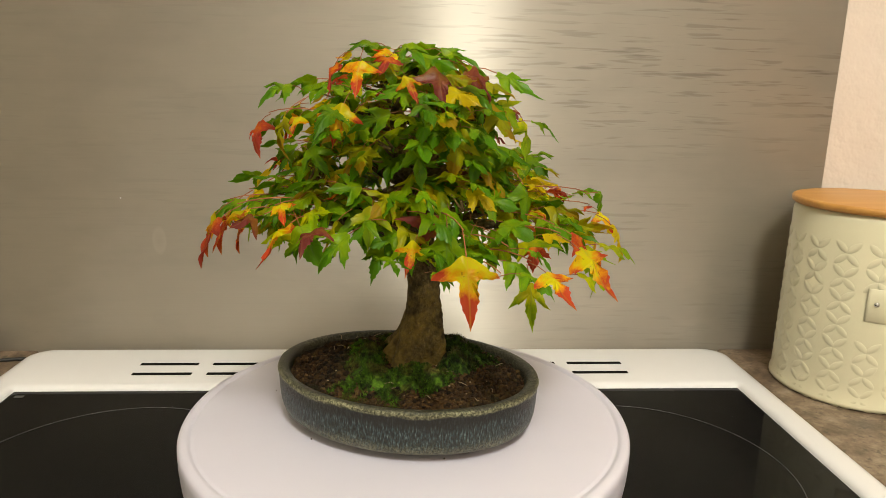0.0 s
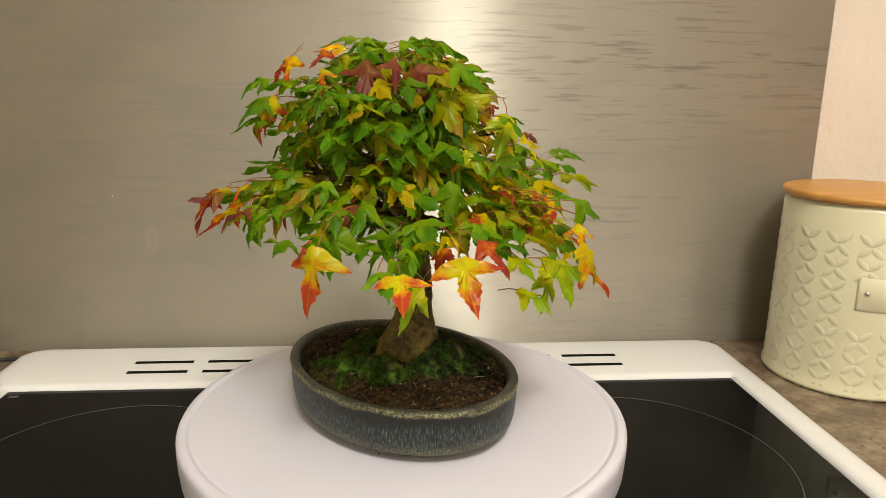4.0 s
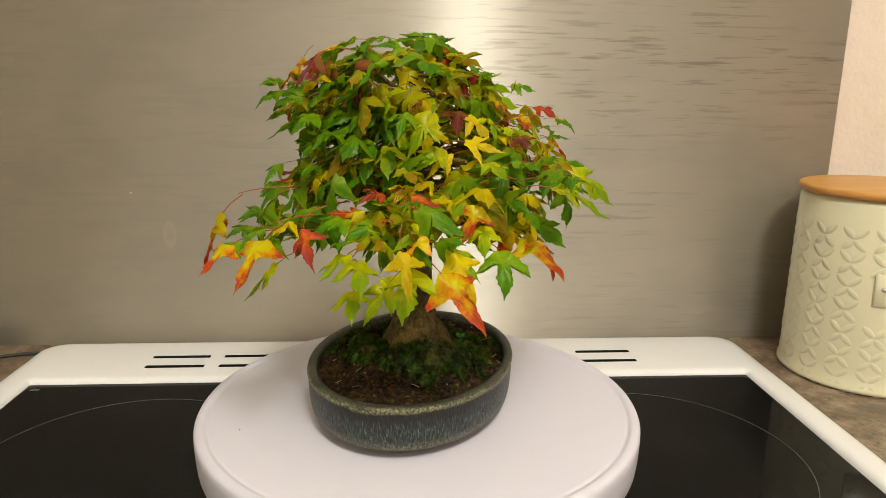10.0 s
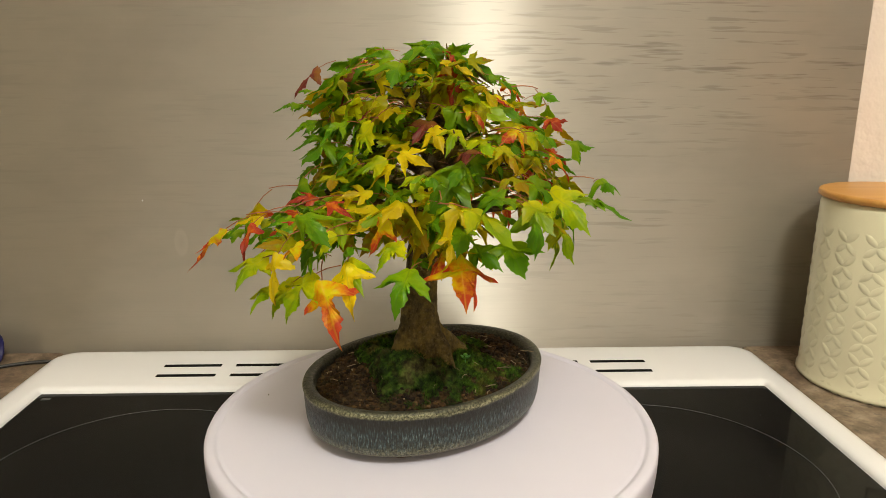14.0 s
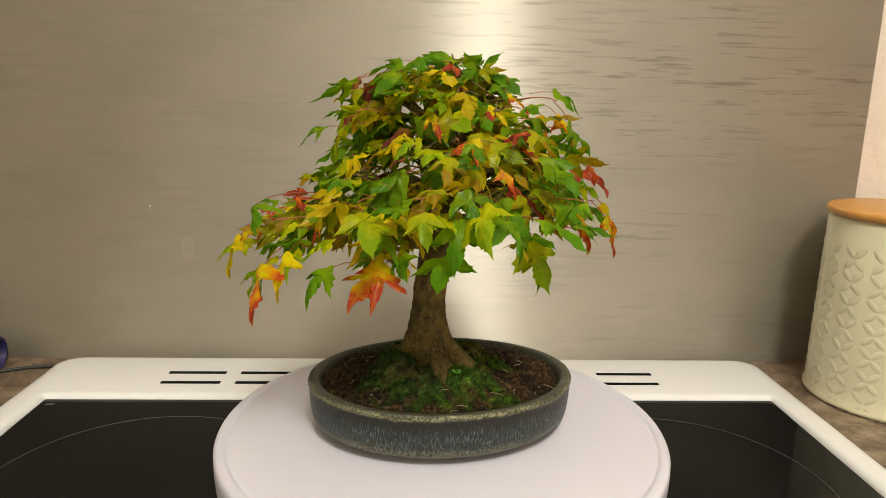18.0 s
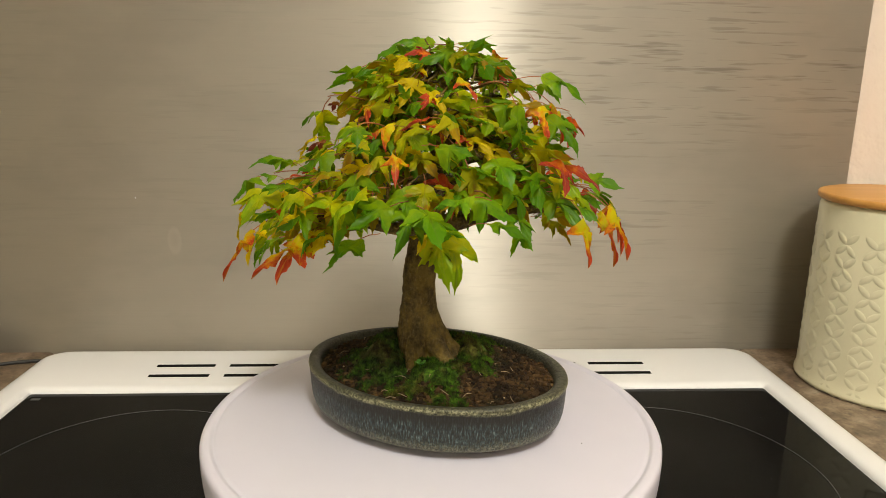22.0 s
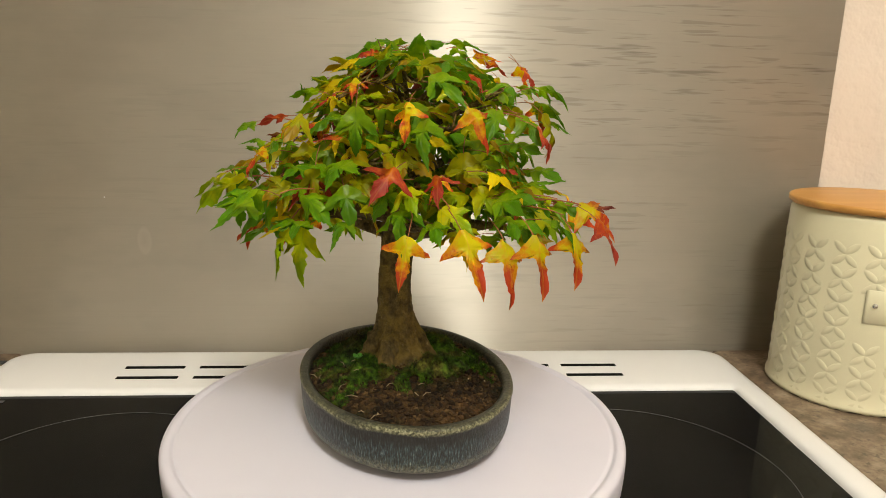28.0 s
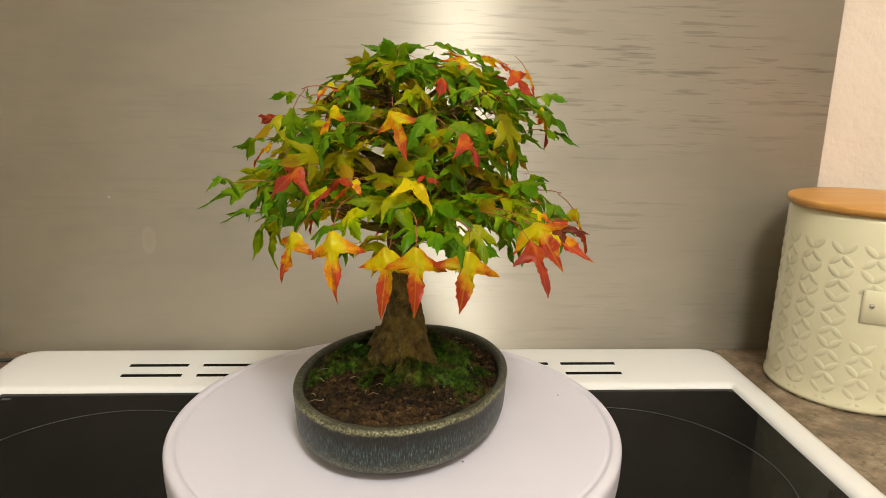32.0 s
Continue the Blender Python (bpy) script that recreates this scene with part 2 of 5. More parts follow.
OLIVE_WALL = surface("olive_paint", (0.68, 0.655, 0.53), (0.72, 0.695, 0.57), 3, 0.8, 0.001, fine=40)
ROOM = surface("room_paint", (0.78, 0.72, 0.63), (0.81, 0.75, 0.66), 3, 0.8, 0.001, fine=40)
FLOORING = surface("floor_lino", (0.22, 0.18, 0.14), (0.30, 0.25, 0.20), 6, 0.5, 0.0005)
CREAM = surface("cream_enamel", (0.62, 0.585, 0.42), (0.66, 0.625, 0.455), 12, 0.30, 0.00008, fine=200, coat=0.25)
BAMBOO = surface("bamboo", (0.47, 0.22, 0.048), (0.58, 0.30, 0.078), 22, 0.42, 0.0002, stretch=(0.25, 3, 3))
CHROME = surface("chrome", (0.6, 0.6, 0.6), (0.7, 0.7, 0.7), 30, 0.18, metal=1.0)
CABLE = surface("black_rubber", (0.012, 0.012, 0.012), (0.02, 0.02, 0.02), 60, 0.5)
CLAY = surface("fired_clay", (0.05, 0.022, 0.013), (0.08, 0.036, 0.020), 90, 0.8, 0.0004, fine=500)
SPROUT = surface("sprout", (0.05, 0.19, 0.015), (0.07, 0.24, 0.02), 300, 0.5)
STRAW = surface("dry_straw", (0.22, 0.15, 0.08), (0.38, 0.28, 0.16), 90, 0.8)
BLUE = surface("dark_blue_plastic", (0.010, 0.010, 0.085), (0.016, 0.015, 0.12), 30, 0.35)


def worktop_material():
    m, t, p = material("speckled_worktop")
    v = mapped(t, (1, 1, 1))
    a = ramp(t, noise_tex(t, v, 45, 5.0, 0.7), (0.35, (0.075, 0.048, 0.030)), (0.5, (0.17, 0.12, 0.08)), (0.68, (0.33, 0.26, 0.19)))
    b = ramp(t, noise_tex(t, v, 160, 3.0), (0.58, (0, 0, 0)), (0.66, (0.7, 0.7, 0.7)))
    t.links.new(blend(t, b, a, (0.05, 0.035, 0.025)), p.inputs["Base Color"])
    p.inputs["Roughness"].default_value = 0.38
    return m


def glaze_material():
    """Blue-black runny glaze, broken to ochre on the rim and the foot."""
    m, t, p = material("blue_pot_glaze")
    tc = t.nodes.new("ShaderNodeTexCoord")
    sep = t.nodes.new("ShaderNodeSeparateXYZ")
    t.links.new(tc.outputs["UV"], sep.inputs[0])
    runs = noise_tex(t, mapped(t, (520, 7.0, 1), "UV"), 1.0, 4.0, 0.62)
    fine = noise_tex(t, mapped(t, (1, 1, 1)), 800, 4.0, 0.7)
    big = noise_tex(t, mapped(t, (1, 1, 1)), 40, 3.0, 0.6)
    body = ramp(t, runs, (0.42, (0.011, 0.011, 0.011)), (0.52, (0.021, 0.030, 0.037)), (0.60, (0.052, 0.082, 0.094)), (0.71, (0.19, 0.235, 0.22)))
    ochre = ramp(t, fine, (0.36, (0.022, 0.023, 0.014)), (0.48, (0.115, 0.112, 0.062)), (0.62, (0.31, 0.30, 0.19)))
    add = t.nodes.new("ShaderNodeMath")
    add.operation = "MULTIPLY_ADD"
    t.links.new(big, add.inputs[0])
    add.inputs[1].default_value = 0.22
    t.links.new(sep.outputs["Y"], add.inputs[2])
    up = t.nodes.new("ShaderNodeMath")
    up.operation = "MULTIPLY"
    up.inputs[1].default_value = 0.85
    t.links.new(add.outputs[0], up.inputs[0])
    edge = ramp(t, up.outputs[0], (0.13, (0.85, 0.85, 0.85)), (0.37, (0.10, 0.10, 0.10)), (0.775, (0, 0, 0)), (0.82, (0.9, 0.9, 0.9)), (0.852, (1, 1, 1)), (0.878, (0.42, 0.42, 0.42)), (0.915, (0.2, 0.2, 0.2)))
    band = ramp(t, up.outputs[0], (0.58, (0, 0, 0)), (0.70, (0.85, 0.85, 0.85)))
    body = blend(t, band, body, (0.017, 0.014, 0.011))
    t.links.new(blend(t, edge, body, ochre), p.inputs["Base Color"])
    p.inputs["Roughness"].default_value = 0.40
    p.inputs["Specular IOR Level"].default_value = 0.3
    bump(t, p, runs, 0.5, 0.0008)
    return m


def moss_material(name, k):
    """Moss in tufts, with drier olive patches; a low k puts shade into the colour."""
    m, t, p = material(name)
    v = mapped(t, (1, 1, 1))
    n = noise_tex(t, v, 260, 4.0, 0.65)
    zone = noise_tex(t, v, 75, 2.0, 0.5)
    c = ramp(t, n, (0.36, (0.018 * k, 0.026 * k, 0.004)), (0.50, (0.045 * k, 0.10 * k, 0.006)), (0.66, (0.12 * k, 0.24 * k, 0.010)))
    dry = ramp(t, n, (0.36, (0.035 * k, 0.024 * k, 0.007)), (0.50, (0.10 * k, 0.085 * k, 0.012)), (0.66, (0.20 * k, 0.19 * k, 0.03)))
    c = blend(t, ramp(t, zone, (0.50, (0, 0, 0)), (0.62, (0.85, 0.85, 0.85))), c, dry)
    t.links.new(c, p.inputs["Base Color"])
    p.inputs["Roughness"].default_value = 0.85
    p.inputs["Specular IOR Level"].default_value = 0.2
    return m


def soil_material():
    """Baked clay grains, each its own shade of dark red-brown."""
    m, t, p = material("akadama_soil")
    geo = t.nodes.new("ShaderNodeNewGeometry")
    v = mapped(t, (1, 1, 1))
    info = t.nodes.new("ShaderNodeObjectInfo")
    mixed = t.nodes.new("ShaderNodeMath")
    mixed.operation = "ADD"
    t.links.new(geo.outputs["Random Per Island"], mixed.inputs[0])
    t.links.new(info.outputs["Random"], mixed.inputs[1])
    wrap = t.nodes.new("ShaderNodeMath")
    wrap.operation = "FRACT"
    t.links.new(mixed.outputs[0], wrap.inputs[0])
    one = ramp(t, wrap.outputs[0], (0.0, (0.020, 0.010, 0.004)), (0.5, (0.062, 0.031, 0.0110)), (0.85, (0.115, 0.060, 0.019)), (1.0, (0.19, 0.110, 0.040)))
    n = ramp(t, noise_tex(t, v, 500, 4.0, 0.7), (0.3, (0.45, 0.45, 0.45)), (0.7, (1, 1, 1)))
    patch = ramp(t, noise_tex(t, v, 30, 2.0), (0.38, (0.45, 0.45, 0.45)), (0.60, (1, 1, 1)))
    green = ramp(t, noise_tex(t, v, 48, 4.0, 0.7), (0.52, (0, 0, 0)), (0.66, (0.6, 0.6, 0.6)))
    one = blend(t, green, one, (0.035, 0.040, 0.008))
    t.links.new(blend(t, 1.0, blend(t, 1.0, one, n, "MULTIPLY"), patch, "MULTIPLY"), p.inputs["Base Color"])
    p.inputs["Roughness"].default_value = 0.9
    p.inputs["Specular IOR Level"].default_value = 0.25
    bump(t, p, noise_tex(t, v, 900, 3.0), 0.7, 0.0012)
    return m


def bark_material():
    """Fissured brown bark with ochre lichen in patches."""
    m, t, p = material("bark")
    v = mapped(t, (1, 1, 0.6))
    w = mapped(t, (1, 1, 1))
    n1 = noise_tex(t, v, 260, 6.0, 0.7)
    n2 = noise_tex(t, w, 70, 4.0, 0.65)
    n3 = noise_tex(t, w, 520, 3.0, 0.6)
    c = ramp(t, n1, (0.32, (0.030, 0.021, 0.008)), (0.50, (0.088, 0.062, 0.023)), (0.68, (0.18, 0.13, 0.052)))
    c = blend(t, ramp(t, n2, (0.42, (0, 0, 0)), (0.60, (0.8, 0.8, 0.8))), c, (0.215, 0.146, 0.033))
    c = blend(t, ramp(t, n3, (0.60, (0, 0, 0)), (0.72, (0.4, 0.4, 0.4))), c, (0.24, 0.19, 0.11))
    t.links.new(c, p.inputs["Base Color"])
    p.inputs["Roughness"].default_value = 0.85
    p.inputs["Specular IOR Level"].default_value = 0.25
    bump(t, p, blend(t, 0.5, n1, n3), 1.0, 0.0045)
    return m


# Darker moss: the shade under the crown is put into its colour.
SHADED_MOSS = moss_material("shaded_moss", 0.52)
WORKTOP, GLAZE, MOSS, SOIL, BARK = worktop_material(), glaze_material(), moss_material("moss", 0.82), soil_material(), bark_material()

# ---- mesh helpers ----


def finish(name, bm, mat, smooth=True):
    me = bpy.data.meshes.new(name)
    bm.normal_update()
    bm.to_mesh(me)
    bm.free()
    for x in (mat if isinstance(mat, (list, tuple)) else [mat]):
        me.materials.append(x)
    if smooth:
        me.polygons.foreach_set("use_smooth", [True] * len(me.polygons))
    return me


def part(name, bm, mat, parent, label="", smooth=True):
    ob = new(name, finish(name, bm, mat, smooth))
    ob.parent = parent
    return tagged(ob, label) if label else ob


def box(bm, x0, x1, y0, y1, z0, z1, bevel=0.0, segments=2):
    vs = [bm.verts.new((x, y, z)) for x in (x0, x1) for y in (y0, y1) for z in (z0, z1)]
    for q in ((0, 1, 3, 2), (4, 6, 7, 5), (0, 4, 5, 1), (2, 3, 7, 6), (0, 2, 6, 4), (1, 5, 7, 3)):
        bm.faces.new([vs[i] for i in q])
    if bevel:
        es = {e for v in vs for e in v.link_edges}
        bmesh.ops.bevel(bm, geom=list(es), offset=bevel, segments=segments, profile=0.5, affect="EDGES")
    return bm


def slab(name, x0, x1, y0, y1, z0, z1, mat, bevel=0.0, parent=None):
    ob = new(name, finish(name, box(bmesh.new(), x0, x1, y0, y1, z0, z1, bevel), mat, False))
    ob.parent = parent
    return ob


def lathe(bm, rows, n=96, ax=1.0, ay=1.0, cx=0.0, cy=0.0, uv=False):
    """Turn rows of (radius, height) round the z axis; ax and ay stretch the circle to an oval."""
    layer = bm.loops.layers.uv.verify() if uv else None
    rings = []
    for r, z in rows:
        if r < 1e-6:
            rings.append([bm.verts.new((cx, cy, z))] * n)
        else:
            rings.append([bm.verts.new((cx + ax * r * math.cos(2 * math.pi * k / n), cy + ay * r * math.sin(2 * math.pi * k / n), z)) for k in range(n)])
    for i in range(len(rows) - 1):
        for k in range(n):
            j = (k + 1) % n
            q = []
            for v in (rings[i][k], rings[i][j], rings[i + 1][j], rings[i + 1][k]):
                if v not in q:
                    q.append(v)
            if len(q) > 2:
                f = bm.faces.new(q)
                if uv:
                    for lp in f.loops:
                        a = k / n if lp.vert in (rings[i][k], rings[i + 1][k]) else (k + 1) / n
                        b = i if lp.vert in rings[i] else i + 1
                        lp[layer].uv = (a, uv[b])
    return bm


def tube(bm, points, radii, n=8, mat=0, caps=True):
    """A tapering tube along points."""
    rings = []
    pts = [Vector(p) for p in points]
    for i, p in enumerate(pts):
        d = (pts[min(i + 1, len(pts) - 1)] - pts[max(i - 1, 0)]).normalized()
        side = d.cross(Vector((0.31, 0.87, 0.38))).normalized()
        up = side.cross(d)
        rings.append([bm.verts.new(p + radii[i] * (math.cos(2 * math.pi * k / n) * side + math.sin(2 * math.pi * k / n) * up)) for k in range(n)])
    for a, b in zip(rings, rings[1:]):
        for k in range(n):
            f = bm.faces.new((a[k], a[(k + 1) % n], b[(k + 1) % n], b[k]))
            f.material_index = mat
    if caps:
        bm.faces.new(list(reversed(rings[0]))).material_index = mat
        bm.faces.new(rings[-1]).material_index = mat
    return bm


def bezier(a, b, c, d, n):
    out = []
    for i in range(n + 1):
        s = i / n
        out.append(Vector(a) * (1 - s) ** 3 + 3 * Vector(b) * s * (1 - s) ** 2 + 3 * Vector(c) * s * s * (1 - s) + Vector(d) * s ** 3)
    return out


# ---- the room ----
WALL_Y = 0.015
bm = bmesh.new()
uvl = bm.loops.layers.uv.verify()
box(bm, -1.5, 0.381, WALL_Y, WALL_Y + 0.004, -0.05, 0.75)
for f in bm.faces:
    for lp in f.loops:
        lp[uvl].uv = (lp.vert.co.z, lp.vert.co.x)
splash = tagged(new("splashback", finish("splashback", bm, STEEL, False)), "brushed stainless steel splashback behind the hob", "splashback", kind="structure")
bm = bmesh.new()
bmesh.ops.create_uvsphere(bm, u_segments=8, v_segments=6, radius=0.0007)
speck_ob = part("paint_speck", bm, ENAMEL, splash, "tiny dried white speck")
speck_ob.matrix_basis = pose(-0.2232, WALL_Y, 0.1281) @ Matrix.Diagonal((1, 0.4, 1.2, 1))
tagged(slab("wall_north", -1.6, 1.75, WALL_Y + 0.004, 0.12, -0.9, 1.5, PLASTER), "cream textured plaster wall", "wall", kind="structure")
tagged(slab("wall_south", -1.6, 1.75, -2.5, -2.4, -0.9, 1.5, ROOM), "plain beige wall", "wall", kind="structure")
# unseen wall that closes the room, tinted for what the steel mirrors
tagged(slab("wall_west", -1.6, -1.5, -2.4, WALL_Y, -0.9, 1.5, OLIVE_WALL), "plain unseen olive-beige wall, tinted for its reflection in the steel", "wall", kind="structure")
tagged(slab("wall_east", 1.75, 1.85, -2.5, 0.12, -0.9, 1.5, PLASTER), "plain peach plaster wall", "wall", kind="structure")
tagged(slab("ceiling", -1.6, 1.85, -2.5, 0.12, 1.5, 1.6, ROOM), "plain pale ceiling", "ceiling", kind="structure")
tagged(slab("floor", -1.6, 1.85, -2.5, 0.12, -1.0, -0.9, FLOORING), "brown kitchen floor", "floor", kind="structure")
WT = -0.006
tagged(slab("wall_base", -1.498, 1.748, -0.57, -0.55, -0.9, WT - 0.039, ROOM), "plain panel that closes the space under the worktop", "wall", kind="structure")
for nm, a, b in (("worktop", -1.498, -0.302), ("worktop", 0.302, 1.75)):
    tagged(slab(nm, a, b, -0.6, WALL_Y, WT - 0.038, WT, WORKTOP, 0.003), "brown speckled laminate worktop", "worktop")


# ---- the hob ----
def rounded(x0, x1, y0, y1, r, n=8, front=0.0):
    """A rectangle's outline with its back corners rounded by r and its front corners by front."""
    out = []
    for cx, cy, a0, rr in ((x1, y1, 0, r), (x0, y1, 90, r), (x0, y0, 180, front), (x1, y0, 270, front)):
        sx, sy = (1 if cx == x1 else -1), (1 if cy == y1 else -1)
        if rr == 0:
            out.append((cx, cy))
            continue
        for k in range(n + 1):
            a = radians(a0 + 90 * k / n)
            out.append((cx - sx * rr + rr * math.cos(a), cy - sy * rr + rr * math.sin(a)))
    return out


def hob():
    h = tagged(new("hob"), "white enamel electric hob with a black ceramic glass top", "hob")
    h.location = (0, 0, 0)
    # frame: outer outline to inner opening, with a soft rolled edge
    bm = bmesh.new()
    n = 8
    rows = []
    for grow, z in ((0.0, -0.022), (0.0, -0.005), (-0.0015, -0.0018), (-0.005, -0.0004), (-0.009, 0.0)):
        rows.append([bm.verts.new((x, y, z)) for x, y in rounded(-0.30 - grow, 0.30 + grow, -0.52 - grow, 0.0045 + grow, 0.018, n, 0.018)])
    for grow, z in ((0.006, 0.0), (0.003, -0.0006), (0.0, -0.0035), (0.0, -0.010)):
        rows.append([bm.verts.new((x, y, z)) for x, y in rounded(-0.2765 - grow, 0.2785 + grow, -0.495 - grow, -0.0758 + grow, 0.002 + grow, n, 0.002 + grow)])
    for a, b in zip(rows, rows[1:]):
        m = len(a)
        for k in range(m):
            bm.faces.new((a[k], a[(k + 1) % m], b[(k + 1) % m], b[k]))
    part("frame", bm, ENAMEL, h, "glossy white enamel frame")
    g = slab("glass_top", -0.2763, 0.2783, -0.4948, -0.0760, -0.010, -0.004, GLASS, 0.0, h)
    tagged(g, "black ceramic glass")
    for x, y, r in ((-0.165, -0.195, 0.0905), (0.161, -0.197, 0.0905)):
        bm = bmesh.new()
        lathe(bm, [(r - 0.0003, -0.0038), (r - 0.0003, -0.00365), (r + 0.0003, -0.00365), (r + 0.0003, -0.0038)], 128, cx=x, cy=y)
        part("cooking_zone_ring", bm, RING, h, "thin grey printed ring")
    # a small pale maker's mark printed near the corner of the glass
    bm = bmesh.new()
    box(bm, -0.2715, -0.2650, -0.0868, -0.0832, -0.0039, -0.0037, 0.0, 1)
    part("printed_mark", bm, RING, h, "small pale printed mark", False)
    rnd = random.Random(3)
    bm = bmesh.new()
    for _ in range(70):
        x, y = rnd.uniform(-0.27, 0.27), rnd.uniform(-0.46, -0.09)
        bmesh.ops.create_icosphere(bm, subdivisions=1, radius=rnd.uniform(0.00015, 0.00035), matrix=Matrix.Translation((x, y, -0.0039)) @ Matrix.Diagonal((1, 1, 0.3, 1)))
    tagged(part("dust", bm, RING, h), "pale dust specks on the glass", kind="stuff")
    # vent slots: two rows, four groups
    for y in (-0.0338, -0.0535):
        for x0 in (-0.199, -0.1415, 0.094, 0.1505):
            bm = bmesh.new()
            box(bm, x0, x0 + 0.046, y - 0.0023, y + 0.0023, -0.001, 0.0004, 0.0003, 1)
            part("vent_slot", bm, SLOT, h, "narrow dark vent slot", False)
    return h


hob()


# ---- the canister ----
def canister():
    c = tagged(new("storage_canister"), "cream embossed metal storage canister with a bamboo lid", "canister")
    c.location = (0.3815, -0.0615, WT)
    R, H = 0.0605, 0.1465
    bm = bmesh.new()
    lathe(bm, [(0, 0.0), (R - 0.002, 0.0), (R + 0.0012, 0.0015), (R + 0.0012, 0.004), (R, 0.0055), (R - 0.0004, 0.02), (R - 0.0012, H - 0.004), (R - 0.003, H), (0, H)], 128)
    part("body", bm, CREAM, c)
    bm = bmesh.new()
    lathe(bm, [(0, H + 0.0004), (R - 0.001, H + 0.0004), (R + 0.001, H + 0.002), (R + 0.001, H + 0.0050), (R + 0.0002, H + 0.0060), (R - 0.001, H + 0.0063), (0, H + 0.0063)], 128)
    part("lid", bm, BAMBOO, c, "flat round bamboo lid")
    # raised petals, four to a flower
    petal = bmesh.new()
    bmesh.ops.create_uvsphere(petal, u_segments=16, v_segments=10, radius=1.0)
    for v in petal.verts:
        v.co = Vector((v.co.x * 0.0036 * (1 - 0.35 * v.co.z * v.co.z), v.co.y * 0.0016, v.co.z * 0.0076))
    me = finish("petal", petal, CREAM)
    behind = bmesh.new()
    for i in range(17):
        for j in range(7):
            az = -161.5 + 360 / 17 * i
            z = 0.0092 + j * 0.0181
            if -128 < az < -62 and 0.062 < z < 0.098:
                continue
            for s in (45, 135, 225, 315):
                da = math.cos(radians(s)) * 0.0058 / R
                dz = math.sin(radians(s)) * 0.0063
                m = pose(0, 0, 0, 0, 0, az + math.degrees(da)) @ pose(R - 0.00142 - 0.0009 * z / H, 0, z + dz) @ pose(0, 0, 0, 0, 0, 90) @ pose(0, 0, 0, 0, 90 - s, 0)
                if -38 < (az + 217) % 360 - 217 < 143:
                    behind.from_mesh(me)
                    fresh = behind.verts[-len(me.vertices):]
                    bmesh.ops.transform(behind, matrix=m, verts=fresh)
                    continue
                ob = new("petal", me)
                ob.parent = c
                ob.matrix_basis = m
    tagged(part("petals", behind, CREAM, c), kind="stuff")
    # label plate with its rivets
    bm = bmesh.new()
    strip = [[bm.verts.new(((R + o) * math.cos(radians(a)), (R + o) * math.sin(radians(a)), z)) for a in range(-124, -65, 2)] for o, z in ((0.0, 0.0702), (0.0004, 0.0706), (0.0004, 0.0946), (0.0, 0.0950))]
    for a, b in zip(strip, strip[1:]):
        for k in range(len(a) - 1):
            bm.faces.new((a[k], a[k + 1], b[k + 1], b[k]))
    for k in (0, -1):
        bm.faces.new([row[k] for row in strip])
    part("label_plate", bm, CREAM, c, "plain cream label plate")
    for a in (-118.1, -71.9):
        bm = bmesh.new()
        lathe(bm, [(0.0019, 0), (0.0018, 0.0006), (0.0012, 0.0011), (0, 0.0013)], 16)
        ob = part("rivet", bm, CHROME, c, "small chrome rivet")
        ob.matrix_basis = pose(0, 0, 0, 0, 0, a) @ pose(R + 0.0006, 0, 0.0837) @ pose(0, 0, 0, 0, 90, 0)
    return c


canister()


def tumbler():
    """A small blue tube lying on its side beside the cooker."""
    t = tagged(new("plastic_tube"), "dark blue plastic tube lying on the worktop", "tube")
    t.matrix_basis = pose(-0.343, -0.012, WT + 0.0137, 0, 90, 8)
    bm = bmesh.new()
    lathe(bm, [(0, -0.09), (0.0125, -0.09), (0.0136, -0.0885), (0.0136, -0.001), (0.0130, 0), (0.0118, -0.001), (0.0118, -0.03), (0, -0.03)], 48)
    part("barrel", bm, BLUE, t)
    return t


def cable():
    t = tagged(new("power_cable"), "thin black power cable lying on the worktop", "cable")
    bm = bmesh.new()
    pts = bezier((-0.46, -0.100, WT + 0.0016), (-0.372, -0.056, WT + 0.0016), (-0.348, -0.013, WT + 0.0016), (-0.3012, -0.0105, WT + 0.0016), 24)
    tube(bm, pts, [0.0015] * 25, 10)
    part("cord", bm, CABLE, t)
    return t


tumbler(), cable()

# ---- what turns: turntable, pot, soil, moss and tree share the axis ----
AX, AY, TOP = 0.0141, -0.207, 0.0425
SPEED = 8.40


def turntable():
    t = tagged(new("turntable"), "white plastic motorised turntable on the hob", "turntable")
    bm = bmesh.new()
    R = 0.1240
    rows = [(0, 0.020), (R - 0.004, 0.020), (R - 0.0024, 0.0202), (R - 0.0016, 0.0208), (R - 0.0011, 0.0225), (R - 0.0007, 0.026), (R - 0.0003, 0.031), (R - 0.0001, 0.0370), (R - 0.0002, 0.0405), (R - 0.0010, 0.0420), (R - 0.0024, 0.0428),
            (R - 0.0042, 0.0431), (R - 0.0056, 0.0429), (R - 0.0063, 0.0420), (R - 0.0072, 0.0419), (R - 0.0079, TOP - 0.0002), (R - 0.0090, TOP), (0, TOP)]
    part("platter", lathe(bm, rows, 160), TABLE, t, "smooth white plastic platter")
    bm = bmesh.new()
    part("base", lathe(bm, [(0, -0.004), (0.108, -0.004), (0.112, 0.0), (0.112, 0.015), (0.106, 0.0195), (0, 0.0195)], 96), TABLE, t)
    return t


POT_A, POT_B, RIM, POT_TURN = 0.0740, 0.0564, 0.0724, -21.0


